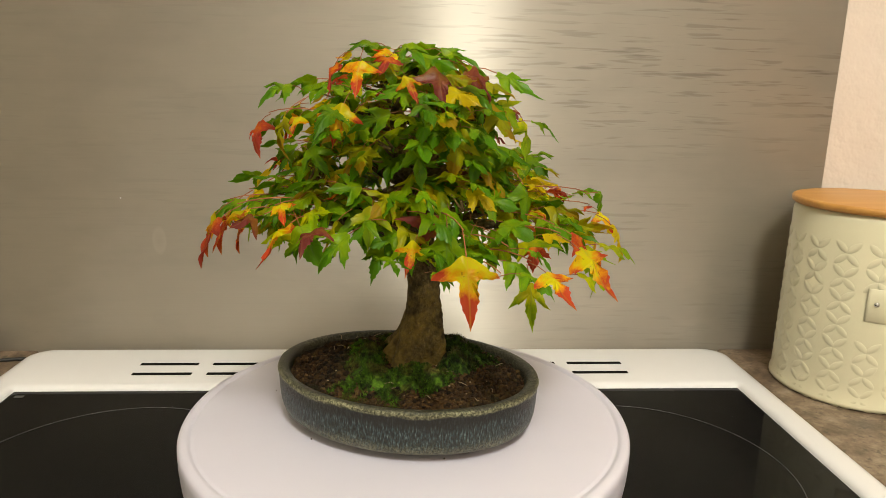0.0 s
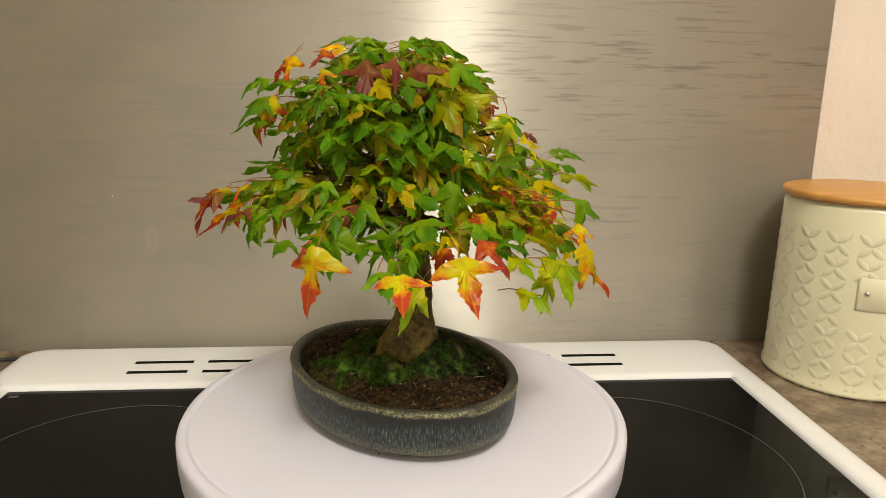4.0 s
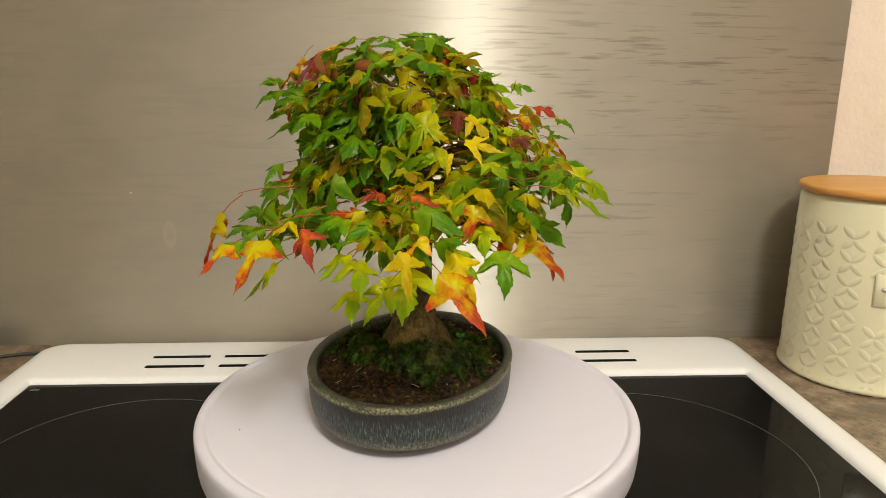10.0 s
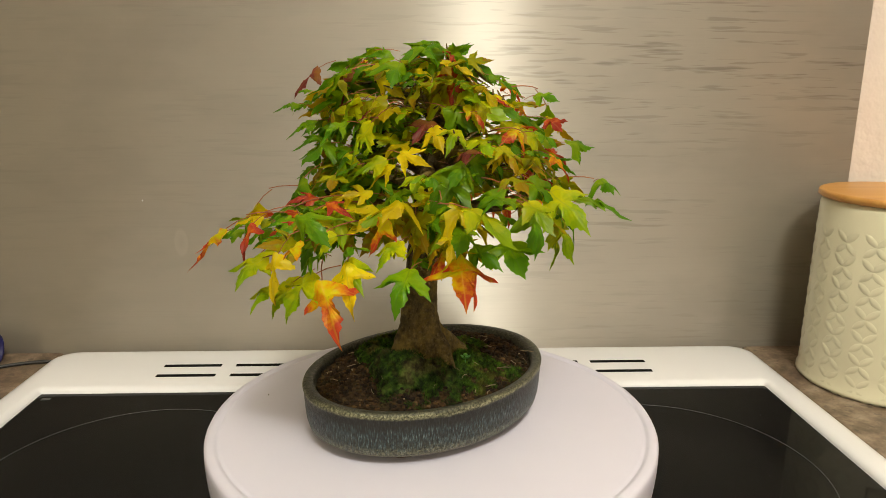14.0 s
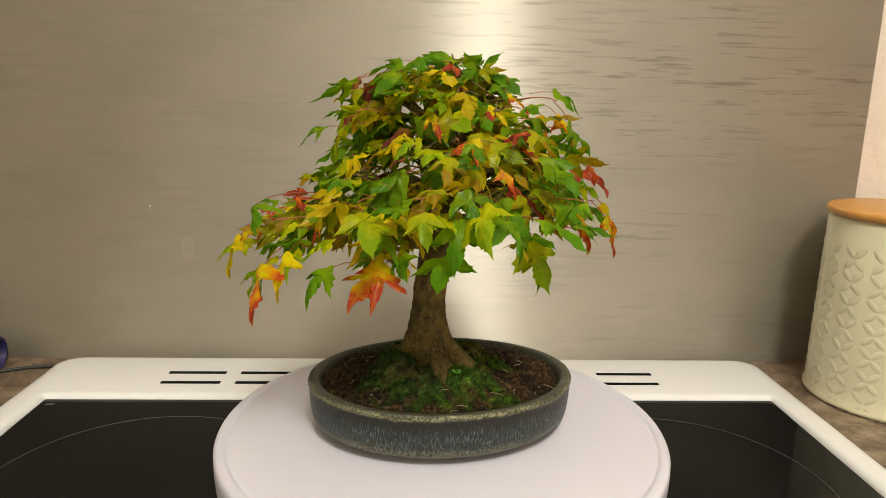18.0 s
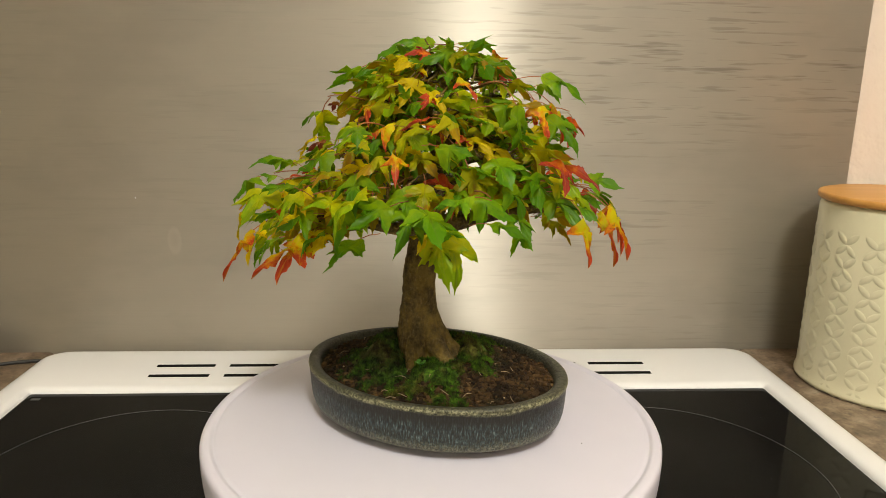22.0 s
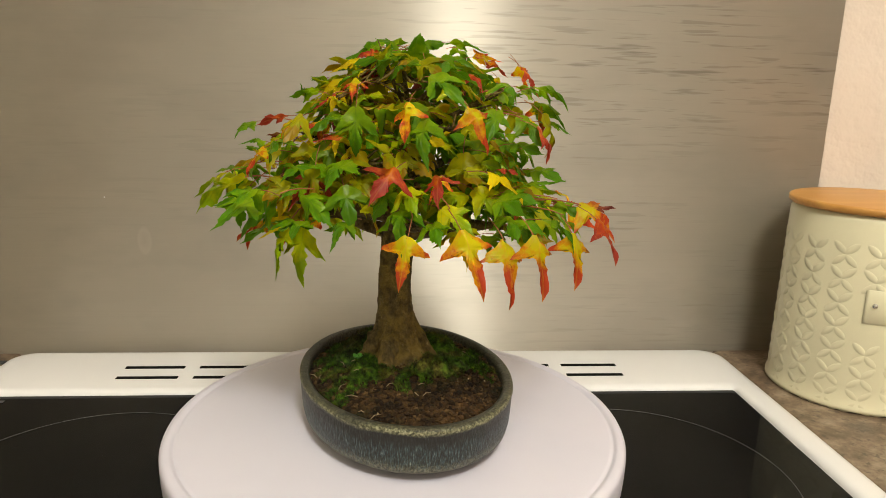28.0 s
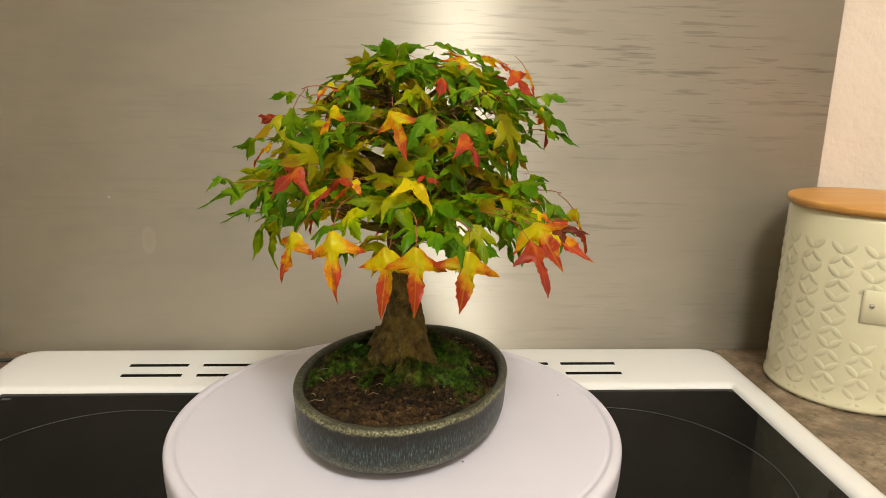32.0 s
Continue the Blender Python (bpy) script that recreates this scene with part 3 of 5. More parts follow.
def pot():
    t = tagged(new("bonsai_pot"), "shallow oval blue-black glazed bonsai pot", "pot")
    bm = bmesh.new()
    prof = [(0.60, 0.0472, 0.0), (0.875, 0.0472, 0.02), (0.928, 0.0478, 0.06), (0.960, 0.0498, 0.14), (0.976, 0.0540, 0.30), (0.984, 0.0592, 0.50), (0.988, 0.0640, 0.66), (0.991, 0.0676, 0.76),
            (0.995, 0.0692, 0.82), (1.0, 0.0706, 0.88), (0.993, RIM - 0.0004, 0.92), (0.972, RIM, 0.95), (0.925, RIM - 0.0004, 0.98), (0.905, RIM - 0.002, 0.99), (0.895, RIM - 0.006, 1.0), (0.89, RIM - 0.016, 1.0)]
    lathe(bm, [(r, z) for r, z, _ in prof], 128, POT_A, POT_B, uv=[u for _, _, u in prof])
    part("bowl", bm, GLAZE, t)
    for sx, sy in ((1, 1), (1, -1), (-1, 1), (-1, -1)):
        bm = bmesh.new()
        lathe(bm, [(0, TOP + 0.0001), (0.010, TOP + 0.0001), (0.011, TOP + 0.001), (0.012, 0.0473), (0, 0.0473)], 20, 1.4, 0.8, sx * 0.033, sy * 0.0255)
        part("foot", bm, CLAY, t, "unglazed brown clay foot")
    return t


turntable_ob, pot_ob = turntable(), pot()


def soil_height(x, y):
    d = math.hypot(x / POT_A, y / POT_B)
    h = RIM - 0.0058 + 0.0105 * max(0.0, 1 - (d / 0.92) ** 2) ** 0.8
    return h + 0.0012 * noise.noise(Vector((x * 120, y * 120, 3.0)))


def soil():
    t = tagged(new("soil"), "dark brown granular bonsai soil filling the pot", "soil", kind="stuff")
    bm = bmesh.new()
    rings = []
    for i in range(15):
        k = i / 14 * 0.905
        rings.append([bm.verts.new((POT_A * k * math.cos(a), POT_B * k * math.sin(a), soil_height(POT_A * k * math.cos(a), POT_B * k * math.sin(a)))) for a in (2 * math.pi * q / 64 for q in range(64))])
    for a, b in zip(rings, rings[1:]):
        for k in range(64):
            bm.faces.new((a[k], a[(k + 1) % 64], b[(k + 1) % 64], b[k]))
    bmesh.ops.remove_doubles(bm, verts=bm.verts, dist=1e-5)
    part("soil_bed", bm, SOIL, t)
    rnd = random.Random(5)
    ball = bmesh.new()
    bmesh.ops.create_icosphere(ball, subdivisions=1, radius=1.0)
    ball_verts = [tuple(v.co) for v in ball.verts]
    ball_faces = [[v.index for v in f.verts] for f in ball.faces]
    ball.free()
    verts, faces = [], []
    for _ in range(6500):
        a, k = rnd.uniform(0, 2 * math.pi), math.sqrt(rnd.random()) * 0.885
        x, y = POT_A * k * math.cos(a), POT_B * k * math.sin(a)
        s = rnd.choice((0.0005, 0.0006, 0.0008, 0.0009, 0.0011, 0.0014, 0.0018))
        z = soil_height(x, y) + s * 0.3
        b = len(verts)
        flat = rnd.uniform(0.55, 0.95)
        for q in ball_verts:
            k = s * rnd.uniform(0.55, 1.25)
            verts.append((x + k * q[0], y + k * q[1], z + k * q[2] * flat))
        for f in ball_faces:
            faces.append([b + i for i in f])
    me = bpy.data.meshes.new("soil_grains")
    me.from_pydata(verts, [], faces)
    me.materials.append(SOIL)
    ob = tagged(new("soil_grains", me), kind="stuff")
    ob.parent = t
    grains = []
    for k in range(8):
        bm = bmesh.new()
        bmesh.ops.create_icosphere(bm, subdivisions=1, radius=1.0)
        for v in bm.verts:
            v.co *= rnd.uniform(0.7, 1.2)
        grains.append(finish("grain", bm, SOIL, False))
    for _ in range(230):
        a, k = rnd.uniform(0, 2 * math.pi), rnd.uniform(0.55, 0.86)
        x, y = POT_A * k * math.cos(a), POT_B * k * math.sin(a)
        r = rnd.uniform(0.0010, 0.0020)
        ob = new("grain", rnd.choice(grains))
        ob.parent = t
        ob.matrix_basis = pose(x, y, soil_height(x, y) + r * 0.5, rnd.uniform(-30, 30), rnd.uniform(-30, 30), rnd.uniform(0, 360)) @ Matrix.Diagonal((r, r * rnd.uniform(0.7, 1), r * 0.75, 1))
    return t


soil_ob = soil()


def moss():
    """Cushions of short moss stems heaped round the foot of the trunk."""
    t = tagged(new("moss"), "bright green moss round the trunk, with shade painted on one side", "moss", kind="stuff")
    rnd = random.Random(9)
    pads = []
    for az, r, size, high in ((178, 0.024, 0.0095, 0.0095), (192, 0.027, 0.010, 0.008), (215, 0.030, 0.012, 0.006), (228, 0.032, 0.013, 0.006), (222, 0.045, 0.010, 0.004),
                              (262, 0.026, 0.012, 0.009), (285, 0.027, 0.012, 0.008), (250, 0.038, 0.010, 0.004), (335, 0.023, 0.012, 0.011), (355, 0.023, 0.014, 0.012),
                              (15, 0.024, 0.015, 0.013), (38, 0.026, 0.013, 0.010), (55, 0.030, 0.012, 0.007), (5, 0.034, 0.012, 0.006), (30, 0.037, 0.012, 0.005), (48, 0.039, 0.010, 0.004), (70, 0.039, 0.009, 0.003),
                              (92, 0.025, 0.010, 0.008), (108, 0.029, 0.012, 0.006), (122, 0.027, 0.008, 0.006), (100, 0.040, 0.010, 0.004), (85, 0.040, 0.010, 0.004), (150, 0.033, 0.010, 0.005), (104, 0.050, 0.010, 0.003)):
        # pads on this side get the moss with shade in its colour
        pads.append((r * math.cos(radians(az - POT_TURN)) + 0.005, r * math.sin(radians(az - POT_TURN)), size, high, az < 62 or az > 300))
    for mat, patch in ((MOSS, [q for q in pads if not q[4]]), (SHADED_MOSS, [q for q in pads if q[4]])):
        verts, faces = [], []
        for px, py, size, high, _ in patch:
            for q in range(2600):
                a, k = rnd.uniform(0, 2 * math.pi), math.sqrt(rnd.random())
                wob = 1 + 0.35 * math.sin(3 * a + px * 900)
                x, y = px + size * k * wob * math.cos(a), py + size * k * wob * math.sin(a)
                if math.hypot(x / POT_A, y / POT_B) > 0.88 or noise.noise(Vector((x * 150, y * 150, 1.0))) < -0.16:
                    continue
                z = soil_height(x, y) + high * (1 - k ** 2) * 0.95 - 0.0008 + 0.0014 * noise.noise(Vector((x * 330, y * 330, 7.0)))
                h = rnd.uniform(0.0009, 0.0023)
                w = rnd.uniform(0.00016, 0.0003)
                ta = rnd.uniform(0, 2 * math.pi)
                lean = rnd.uniform(0, 0.9) * h
                b = len(verts)
                c, s = math.cos(ta), math.sin(ta)
                verts.extend(((x - w * c, y - w * s, z), (x + w * c, y + w * s, z), (x + lean * s + w * c, y - lean * c, z + h * 0.6), (x + lean * s * 1.3, y - lean * c * 1.3, z + h)))
                faces.extend(((b, b + 1, b + 2), (b, b + 2, b + 3)))
        me = bpy.data.meshes.new("moss_stems")
        me.from_pydata(verts, [], faces)
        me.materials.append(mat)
        ob = tagged(new("moss_stems", me), kind="stuff")
        ob.parent = t
        # a solid cushion under each cluster of stems
        bm = bmesh.new()
        for px, py, size, high, _ in patch:
            if high < 0.0055:
                continue
            rows = []
            for i in range(9):
                k = i / 8
                rows.append((size * 0.95 * k, high * (1 - k ** 2) * 0.95))
            lathe(bm, rows, 28, cx=px, cy=py)
        for v in bm.verts:
            v.co.z += soil_height(v.co.x, v.co.y) - 0.0012 + 0.0014 * noise.noise(Vector((v.co.x * 330, v.co.y * 330, 7.0)))
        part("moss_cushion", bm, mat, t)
    return t


def litter():
    """Pale dry needles and grit lying on the soil."""
    t = tagged(new("dry_litter"), "pale dry needles and grit on the soil", "litter", kind="stuff")
    rnd = random.Random(4)
    bm = bmesh.new()
    for _ in range(34):
        a, k = rnd.uniform(0, 2 * math.pi), rnd.uniform(0.4, 0.85)
        x, y = POT_A * k * math.cos(a), POT_B * k * math.sin(a)
        z = soil_height(x, y) + 0.0024
        b, ln = rnd.uniform(0, math.pi), rnd.uniform(0.003, 0.009)
        tube(bm, [(x, y, z), (x + ln * 0.5 * math.cos(b), y + ln * 0.5 * math.sin(b), z + 0.0006), (x + ln * math.cos(b + 0.2), y + ln * math.sin(b + 0.2), z)], [0.00018, 0.00022, 0.00012], 4)
    for _ in range(20):
        a, k = rnd.uniform(0, 2 * math.pi), rnd.uniform(0.3, 0.86)
        x, y = POT_A * k * math.cos(a), POT_B * k * math.sin(a)
        bmesh.ops.create_icosphere(bm, subdivisions=1, radius=rnd.uniform(0.0003, 0.0006), matrix=Matrix.Translation((x, y, soil_height(x, y) + 0.0018)))
    part("needles", bm, STRAW, t)
    return t


def crumbs():
    """Crumbs of soil fallen beside the pot."""
    t = tagged(new("soil_crumbs"), "dark soil crumbs fallen on the white turntable", "crumbs", kind="stuff")
    rnd = random.Random(8)
    bm = bmesh.new()
    for x, y, r in ((-0.0505, -0.0316, 0.00045), (0.0179, -0.0530, 0.00045), (0.0228, -0.0983, 0.0004), (-0.0788, 0.0287, 0.00035)):
        bmesh.ops.create_icosphere(bm, subdivisions=1, radius=r, matrix=Matrix.Translation((x, y, TOP + r * 0.6)))
    for v in bm.verts:
        v.co += Vector((rnd.uniform(-1, 1), rnd.uniform(-1, 1), 0)) * 0.0002
    part("grit", bm, SOIL, t)
    return t


def seedling():
    """A tiny weed with four round leaves in the moss."""
    t = tagged(new("seedling"), "tiny bright green seedling in the moss", "seedling")
    x, y = 0.0056, 0.0223
    z = 0.0782
    for k in range(4):
        bm = bmesh.new()
        bmesh.ops.create_icosphere(bm, subdivisions=2, radius=0.0017, matrix=Matrix.Translation((x, y, z + 0.0030)) @ pose(0, 0, 0, 0, 0, 90 * k + 25) @ pose(0, 0, 0, 0, -38, 0) @ pose(0.0019, 0, 0) @ Matrix.Diagonal((1, 0.9, 0.22, 1)))
        part("leaflet", bm, SPROUT, t)
    bm = bmesh.new()
    tube(bm, [(x, y, z - 0.003), (x, y, z), (x, y, z + 0.0030)], [0.0004] * 3, 6)
    part("stem", bm, SPROUT, t)
    return t


moss_ob, litter_ob, crumbs_ob, seedling_ob = moss(), litter(), crumbs(), seedling()

# radius of the crown by azimuth (every 45 degrees) and height
HEIGHTS = (0.145, 0.160, 0.175, 0.190, 0.205, 0.220, 0.235, 0.250)
CROWN = (
    (0.109, 0.103, 0.089, 0.077, 0.065, 0.056, 0.041, 0.018),
    (0.085, 0.088, 0.094, 0.088, 0.069, 0.054, 0.030, 0.010),
    (0.073, 0.091, 0.093, 0.082, 0.072, 0.053, 0.026, 0.008),
    (0.081, 0.088, 0.090, 0.082, 0.074, 0.055, 0.031, 0.010),
    (0.100, 0.093, 0.083, 0.076, 0.075, 0.065, 0.040, 0.013),
    (0.104, 0.106, 0.090, 0.083, 0.084, 0.080, 0.062, 0.012),
    (0.103, 0.090, 0.080, 0.073, 0.079, 0.080, 0.064, 0.013),
    (0.113, 0.097, 0.081, 0.072, 0.070, 0.066, 0.056, 0.021))


def crown_radius(az, z):
    k = (az % 360) / 45
    i, s = int(k) % 8, k - int(k)
    row = [CROWN[i][q] * (1 - s) + CROWN[(i + 1) % 8][q] * s for q in range(8)]
    return float(np.interp(z, HEIGHTS, row))


LEAF_HALF = ((0.0, 0.0), (0.07, -0.03), (0.17, -0.01), (0.27, 0.06), (0.33, 0.13), (0.41, 0.165), (0.43, 0.24), (0.52, 0.29), (0.54, 0.37), (0.66, 0.50),
             (0.54, 0.475), (0.47, 0.50), (0.41, 0.455), (0.33, 0.47), (0.27, 0.42), (0.195, 0.40), (0.19, 0.48), (0.235, 0.55), (0.205, 0.61), (0.24, 0.68),
             (0.185, 0.73), (0.19, 0.80), (0.125, 0.84), (0.115, 0.91), (0.06, 0.95), (0.0, 1.12))


# a deeply cut leaf with three narrow, pointed lobes
LEAF_SLIM = ((0.0, 0.0), (0.06, -0.02), (0.13, 0.01), (0.21, 0.07), (0.27, 0.155), (0.36, 0.21), (0.38, 0.28), (0.48, 0.35), (0.50, 0.43), (0.60, 0.60),
             (0.46, 0.53), (0.40, 0.54), (0.33, 0.47), (0.27, 0.46), (0.20, 0.38), (0.14, 0.365), (0.125, 0.43), (0.165, 0.53), (0.145, 0.60), (0.18, 0.68),
             (0.145, 0.74), (0.145, 0.82), (0.095, 0.87), (0.085, 0.95), (0.04, 1.02), (0.0, 1.18))


# a leaf that has turned: side lobes spread like wings, a long hanging middle lobe
LEAF_WING = ((0.0, 0.0), (0.07, -0.02), (0.16, 0.02), (0.27, 0.10), (0.38, 0.14), (0.46, 0.20), (0.54, 0.235), (0.62, 0.33), (0.52, 0.34), (0.44, 0.37), (0.36, 0.36), (0.28, 0.385), (0.18, 0.375),
             (0.135, 0.42), (0.155, 0.50), (0.145, 0.55), (0.185, 0.62), (0.16, 0.68), (0.175, 0.74), (0.135, 0.80), (0.135, 0.87), (0.085, 0.93), (0.075, 1.0), (0.035, 1.08), (0.0, 1.22))


def leaf_geometry(bend, cup, twist, rnd, stalk=0.55, edge=LEAF_HALF):
    """Vertices, faces (with material) and uvs of a three-lobed leaf one unit long, from its foot along +y."""
    half = [(x * rnd.uniform(0.9, 1.1), y) for x, y in edge]
    outline = half + [(-x * rnd.uniform(0.9, 1.1), y) for x, y in reversed(edge[1:-1])]
    flat = [(0.0, 0.30)]
    flat += [(x * 0.5, 0.30 + (y - 0.30) * 0.5) for x, y in outline]
    flat += outline
    m = len(outline)

    def shape(x, y):
        a = bend * y
        z = -cup * abs(x) ** 1.5 + 0.10 * abs(x) + 0.045 * math.sin(8 * y + 9 * x + twist * 9) + 0.03 * math.sin(17 * x - 5 * y + twist * 20)
        if abs(bend) > 1e-3:
            yy, zz = math.sin(a) / bend, -(1 - math.cos(a)) / bend
        else:
            yy, zz = y, 0.0
        yy, zz = yy + z * math.sin(a), zz + z * math.cos(a)
        tw = twist * y
        return (x * math.cos(tw) - zz * math.sin(tw) * 0.3, yy, zz + x * math.sin(tw))
    verts = [shape(x, y) for x, y in flat]
    uvs = [(x + 0.5, y) for x, y in flat]
    faces = []
    for k in range(m):
        j = (k + 1) % m
        faces.append(((0, 1 + j, 1 + k), 0))
        faces.append(((1 + k, 1 + j, 1 + m + j, 1 + m + k), 0))
    # the stalk, a thin three-sided tube running back and down
    b = len(verts)
    for s in (0.0, 0.5, 1.0):
        for q in range(3):
            a = 2 * math.pi * q / 3
            verts.append((0.013 * math.cos(a), 0.01 - stalk * s, -0.004 + 0.013 * math.sin(a) - 0.25 * stalk * s * s))
            uvs.append((0.5, 0.0))
    for s in range(2):
        for q in range(3):
            r = (q + 1) % 3
            faces.append(((b + 3 * s + q, b + 3 * s + r, b + 3 * s + 3 + r, b + 3 * s + 3 + q), 1))
    return verts, faces, uvs


def mesh_of(name, verts, faces, uvs, mats):
    me = bpy.data.meshes.new(name)
    me.from_pydata(verts, [], [f for f, _ in faces])
    layer = me.uv_layers.new(name="UVMap")
    flat = [uvs[v] for f, _ in faces for v in f]
    layer.data.foreach_set("uv", [c for u in flat for c in u])
    me.polygons.foreach_set("material_index", [i for _, i in faces])
    me.polygons.foreach_set("use_smooth", [True] * len(faces))
    for m in mats:
        me.materials.append(m)
    return me


def tree():
    t = tagged(new("bonsai_tree"), "small trident maple bonsai in green, yellow and red autumn leaf", "tree")
    rnd = random.Random(21)
    # trunk with flared roots
    ROOTS = ((72, 0.019), (136, 0.029), (198, 0.018), (239, 0.025), (314, 0.023))
    bm = bmesh.new()
    line = bezier((0.002, -0.003, 0.066), (0.015, -0.005, 0.105), (0.006, -0.002, 0.145), (-0.008, 0.001, 0.212), 72)
    rad = [float(np.interp(p.z, (0.066, 0.073, 0.080, 0.087, 0.095, 0.105, 0.118, 0.15, 0.17, 0.19, 0.212), (0.0190, 0.0180, 0.0163, 0.0144, 0.0118, 0.0097, 0.0087, 0.0083, 0.0075, 0.0060, 0.0030))) for p in line]
    tube(bm, line, rad, 56)
    for v in bm.verts:
        a = math.degrees(math.atan2(v.co.y, v.co.x - 0.005))
        k = max(0.0, min(1.0, (0.108 - v.co.z) / 0.032))
        near = max(math.exp(-(((a - q + 180) % 360 - 180) / 17) ** 2) for q, _ in ROOTS)
        out = 1 + k * (0.34 * near - 0.13) + 0.09 * noise.noise(Vector((v.co.x * 160, v.co.y * 160, v.co.z * 90))) + 0.06 * noise.noise(Vector((v.co.x * 420, v.co.y * 420, v.co.z * 300)))
        v.co.x = 0.005 + (v.co.x - 0.005) * out
        v.co.y *= out
    part("trunk", bm, BARK, t, "grey-brown flaring trunk")
    for az, ln in ROOTS:
        bm = bmesh.new()
        c, s = math.cos(radians(az)), math.sin(radians(az))
        pts = bezier((0.006 + c * 0.003, s * 0.003, 0.094), (0.006 + c * 0.011, s * 0.011, 0.085), (0.006 + c * ln * 0.7, s * ln * 0.7, 0.079), (0.006 + c * ln, s * ln, 0.0745), 8)
        tube(bm, pts, [0.004, 0.0052, 0.0056, 0.0053, 0.0048, 0.0043, 0.0037, 0.0030, 0.0015], 14)
        for v in bm.verts:
            v.co += Vector((1, 1, 1)) * 0.0012 * noise.noise(v.co * 300)
        part("root", bm, BARK, t)
    # a knuckle of old root on one side
    bm = bmesh.new()
    c, s = math.cos(radians(204)), math.sin(radians(204))
    tube(bm, bezier((0.008 + c * 0.002, s * 0.002, 0.098), (0.008 + c * 0.009, s * 0.009, 0.095), (0.008 + c * 0.015, s * 0.015, 0.089), (0.008 + c * 0.018, s * 0.018, 0.078), 8), [0.003, 0.0040, 0.0044, 0.0044, 0.0043, 0.0042, 0.0040, 0.0038, 0.003], 14)
    part("root", bm, BARK, t)
    # limbs to pads of twigs
    for az, z0, ln, r0 in ((200, 0.149, 0.062, 0.0056), (318, 0.150, 0.066, 0.0050), (75, 0.158, 0.056, 0.0046), (255, 0.168, 0.050, 0.0042), (20, 0.175, 0.048, 0.0040), (140, 0.182, 0.046, 0.0036)):
        c, s = math.cos(radians(az)), math.sin(radians(az))
        foot = min(line, key=lambda p: abs(p.z - z0))
        pts = bezier(foot, foot + Vector((c * ln * 0.35, s * ln * 0.35, 0.002)), Vector((c * ln * 0.7 - s * 0.006, s * ln * 0.7 + c * 0.006, z0 + 0.010)), Vector((c * ln, s * ln, z0 + 0.009)), 10)
        bm = bmesh.new()
        tube(bm, pts, [r0 * (1.15 - 0.1 * k) + 0.0004 * (k % 2) for k in range(11)], 10)
        part("limb", bm, BARK, t)
    for i in range(17):
        az = (i * 137.5 + 20) % 360
        z0 = 0.146 + 0.074 * (i / 16)
        z1 = z0 + 0.012 + 0.012 * (i / 16)
        ln = crown_radius(az, z1) * 0.66
        c, s = math.cos(radians(az)), math.sin(radians(az))
        foot = min(line, key=lambda p: abs(p.z - z0))
        end = Vector((c * ln, s * ln, z1))
        mid = Vector((c * ln * 0.5, s * ln * 0.5, z0 + 0.004)) + Vector((rnd.uniform(-1, 1), rnd.uniform(-1, 1), 0)) * 0.008
        pts = bezier(foot, mid, mid + (end - mid) * 0.4 + Vector((0, 0, 0.004)), end, 8)
        r0 = 0.0044 * (1 - 0.66 * i / 16)
        bm = bmesh.new()
        tube(bm, pts, [r0 * (1 - 0.1 * k) for k in range(9)], 8)
        limb = part("limb", bm, BARK, t)
        for q in range(9):
            a = pts[rnd.randint(3, 8)]
            azz = radians(az + rnd.uniform(-75, 75))
            e = a + Vector((math.cos(azz), math.sin(azz), rnd.uniform(0.0, 0.5))) * rnd.uniform(0.010, 0.024)
            e.z = min(e.z, 0.224)
            far = math.hypot(e.x, e.y)
            most = 0.66 * crown_radius(math.degrees(math.atan2(e.y, e.x)), e.z)
            if far > most:
                e.x, e.y = e.x * most / far, e.y * most / far
            bm = bmesh.new()
            tube(bm, bezier(a, a + (e - a) * 0.4 + Vector((0, 0, -0.002)), a + (e - a) * 0.7, e, 4), [0.0010, 0.0008, 0.0006, 0.0005, 0.0003], 5)
            part("twig", bm, BARK, limb)
    # leaf shapes shared by all leaves
    shapes = []
    for k in range(10):
        shapes.append(leaf_geometry(0.05 + 0.14 * k, rnd.uniform(0.2, 1.1), rnd.uniform(-0.5, 0.5), rnd))
    for k in range(6):
        shapes.append(leaf_geometry(0.3 + 0.16 * k, rnd.uniform(0.3, 0.9), rnd.uniform(-0.3, 0.3), rnd, edge=LEAF_WING))
    for k in range(6):
        shapes.append(leaf_geometry(0.1 + 0.2 * k, rnd.uniform(0.2, 0.8), rnd.uniform(-0.4, 0.4), rnd, edge=LEAF_SLIM))
    meshes = [mesh_of("leaf", *g, [GREEN, STALK]) for g in shapes]

    def pose_of(az, r, z, size, pitch, turn, roll, wide=1.0):
        return pose(r * math.cos(radians(az)), r * math.sin(radians(az)), z) @ pose(0, 0, 0, 0, 0, az - 90 + turn) @ pose(0, 0, 0, pitch, 0, 0) @ pose(0, 0, 0, 0, roll, 0) @ Matrix.Diagonal((size * wide, size, size, 1))

    def single(m, k, mat):
        ob = new("leaf", meshes[k])
        ob.parent = t
        ob.material_slots[0].link = "OBJECT"
        ob.material_slots[0].material = mat
        ob.matrix_basis = m

    def place(az, r, z, size, wide, turn, pitch, roll, k, mat):
        """An outer leaf of the crown: its foot by azimuth, radius and height, its length, breadth and turn, and its shape."""
        if k >= 10 and z < 0.163:
            # the long leaves that hang from the lowest boughs
            z, size = z + 0.24 * size, size * 1.2
        m = pose_of(az, r, z, size * GROW[mat], pitch, turn, roll, wide)
        single(m, 16 + k % 6 if k < 10 and (az * 7 + k) % 3 == 0 else k, mat)
        centres.append(m @ Vector((0, 0.5, 0)))
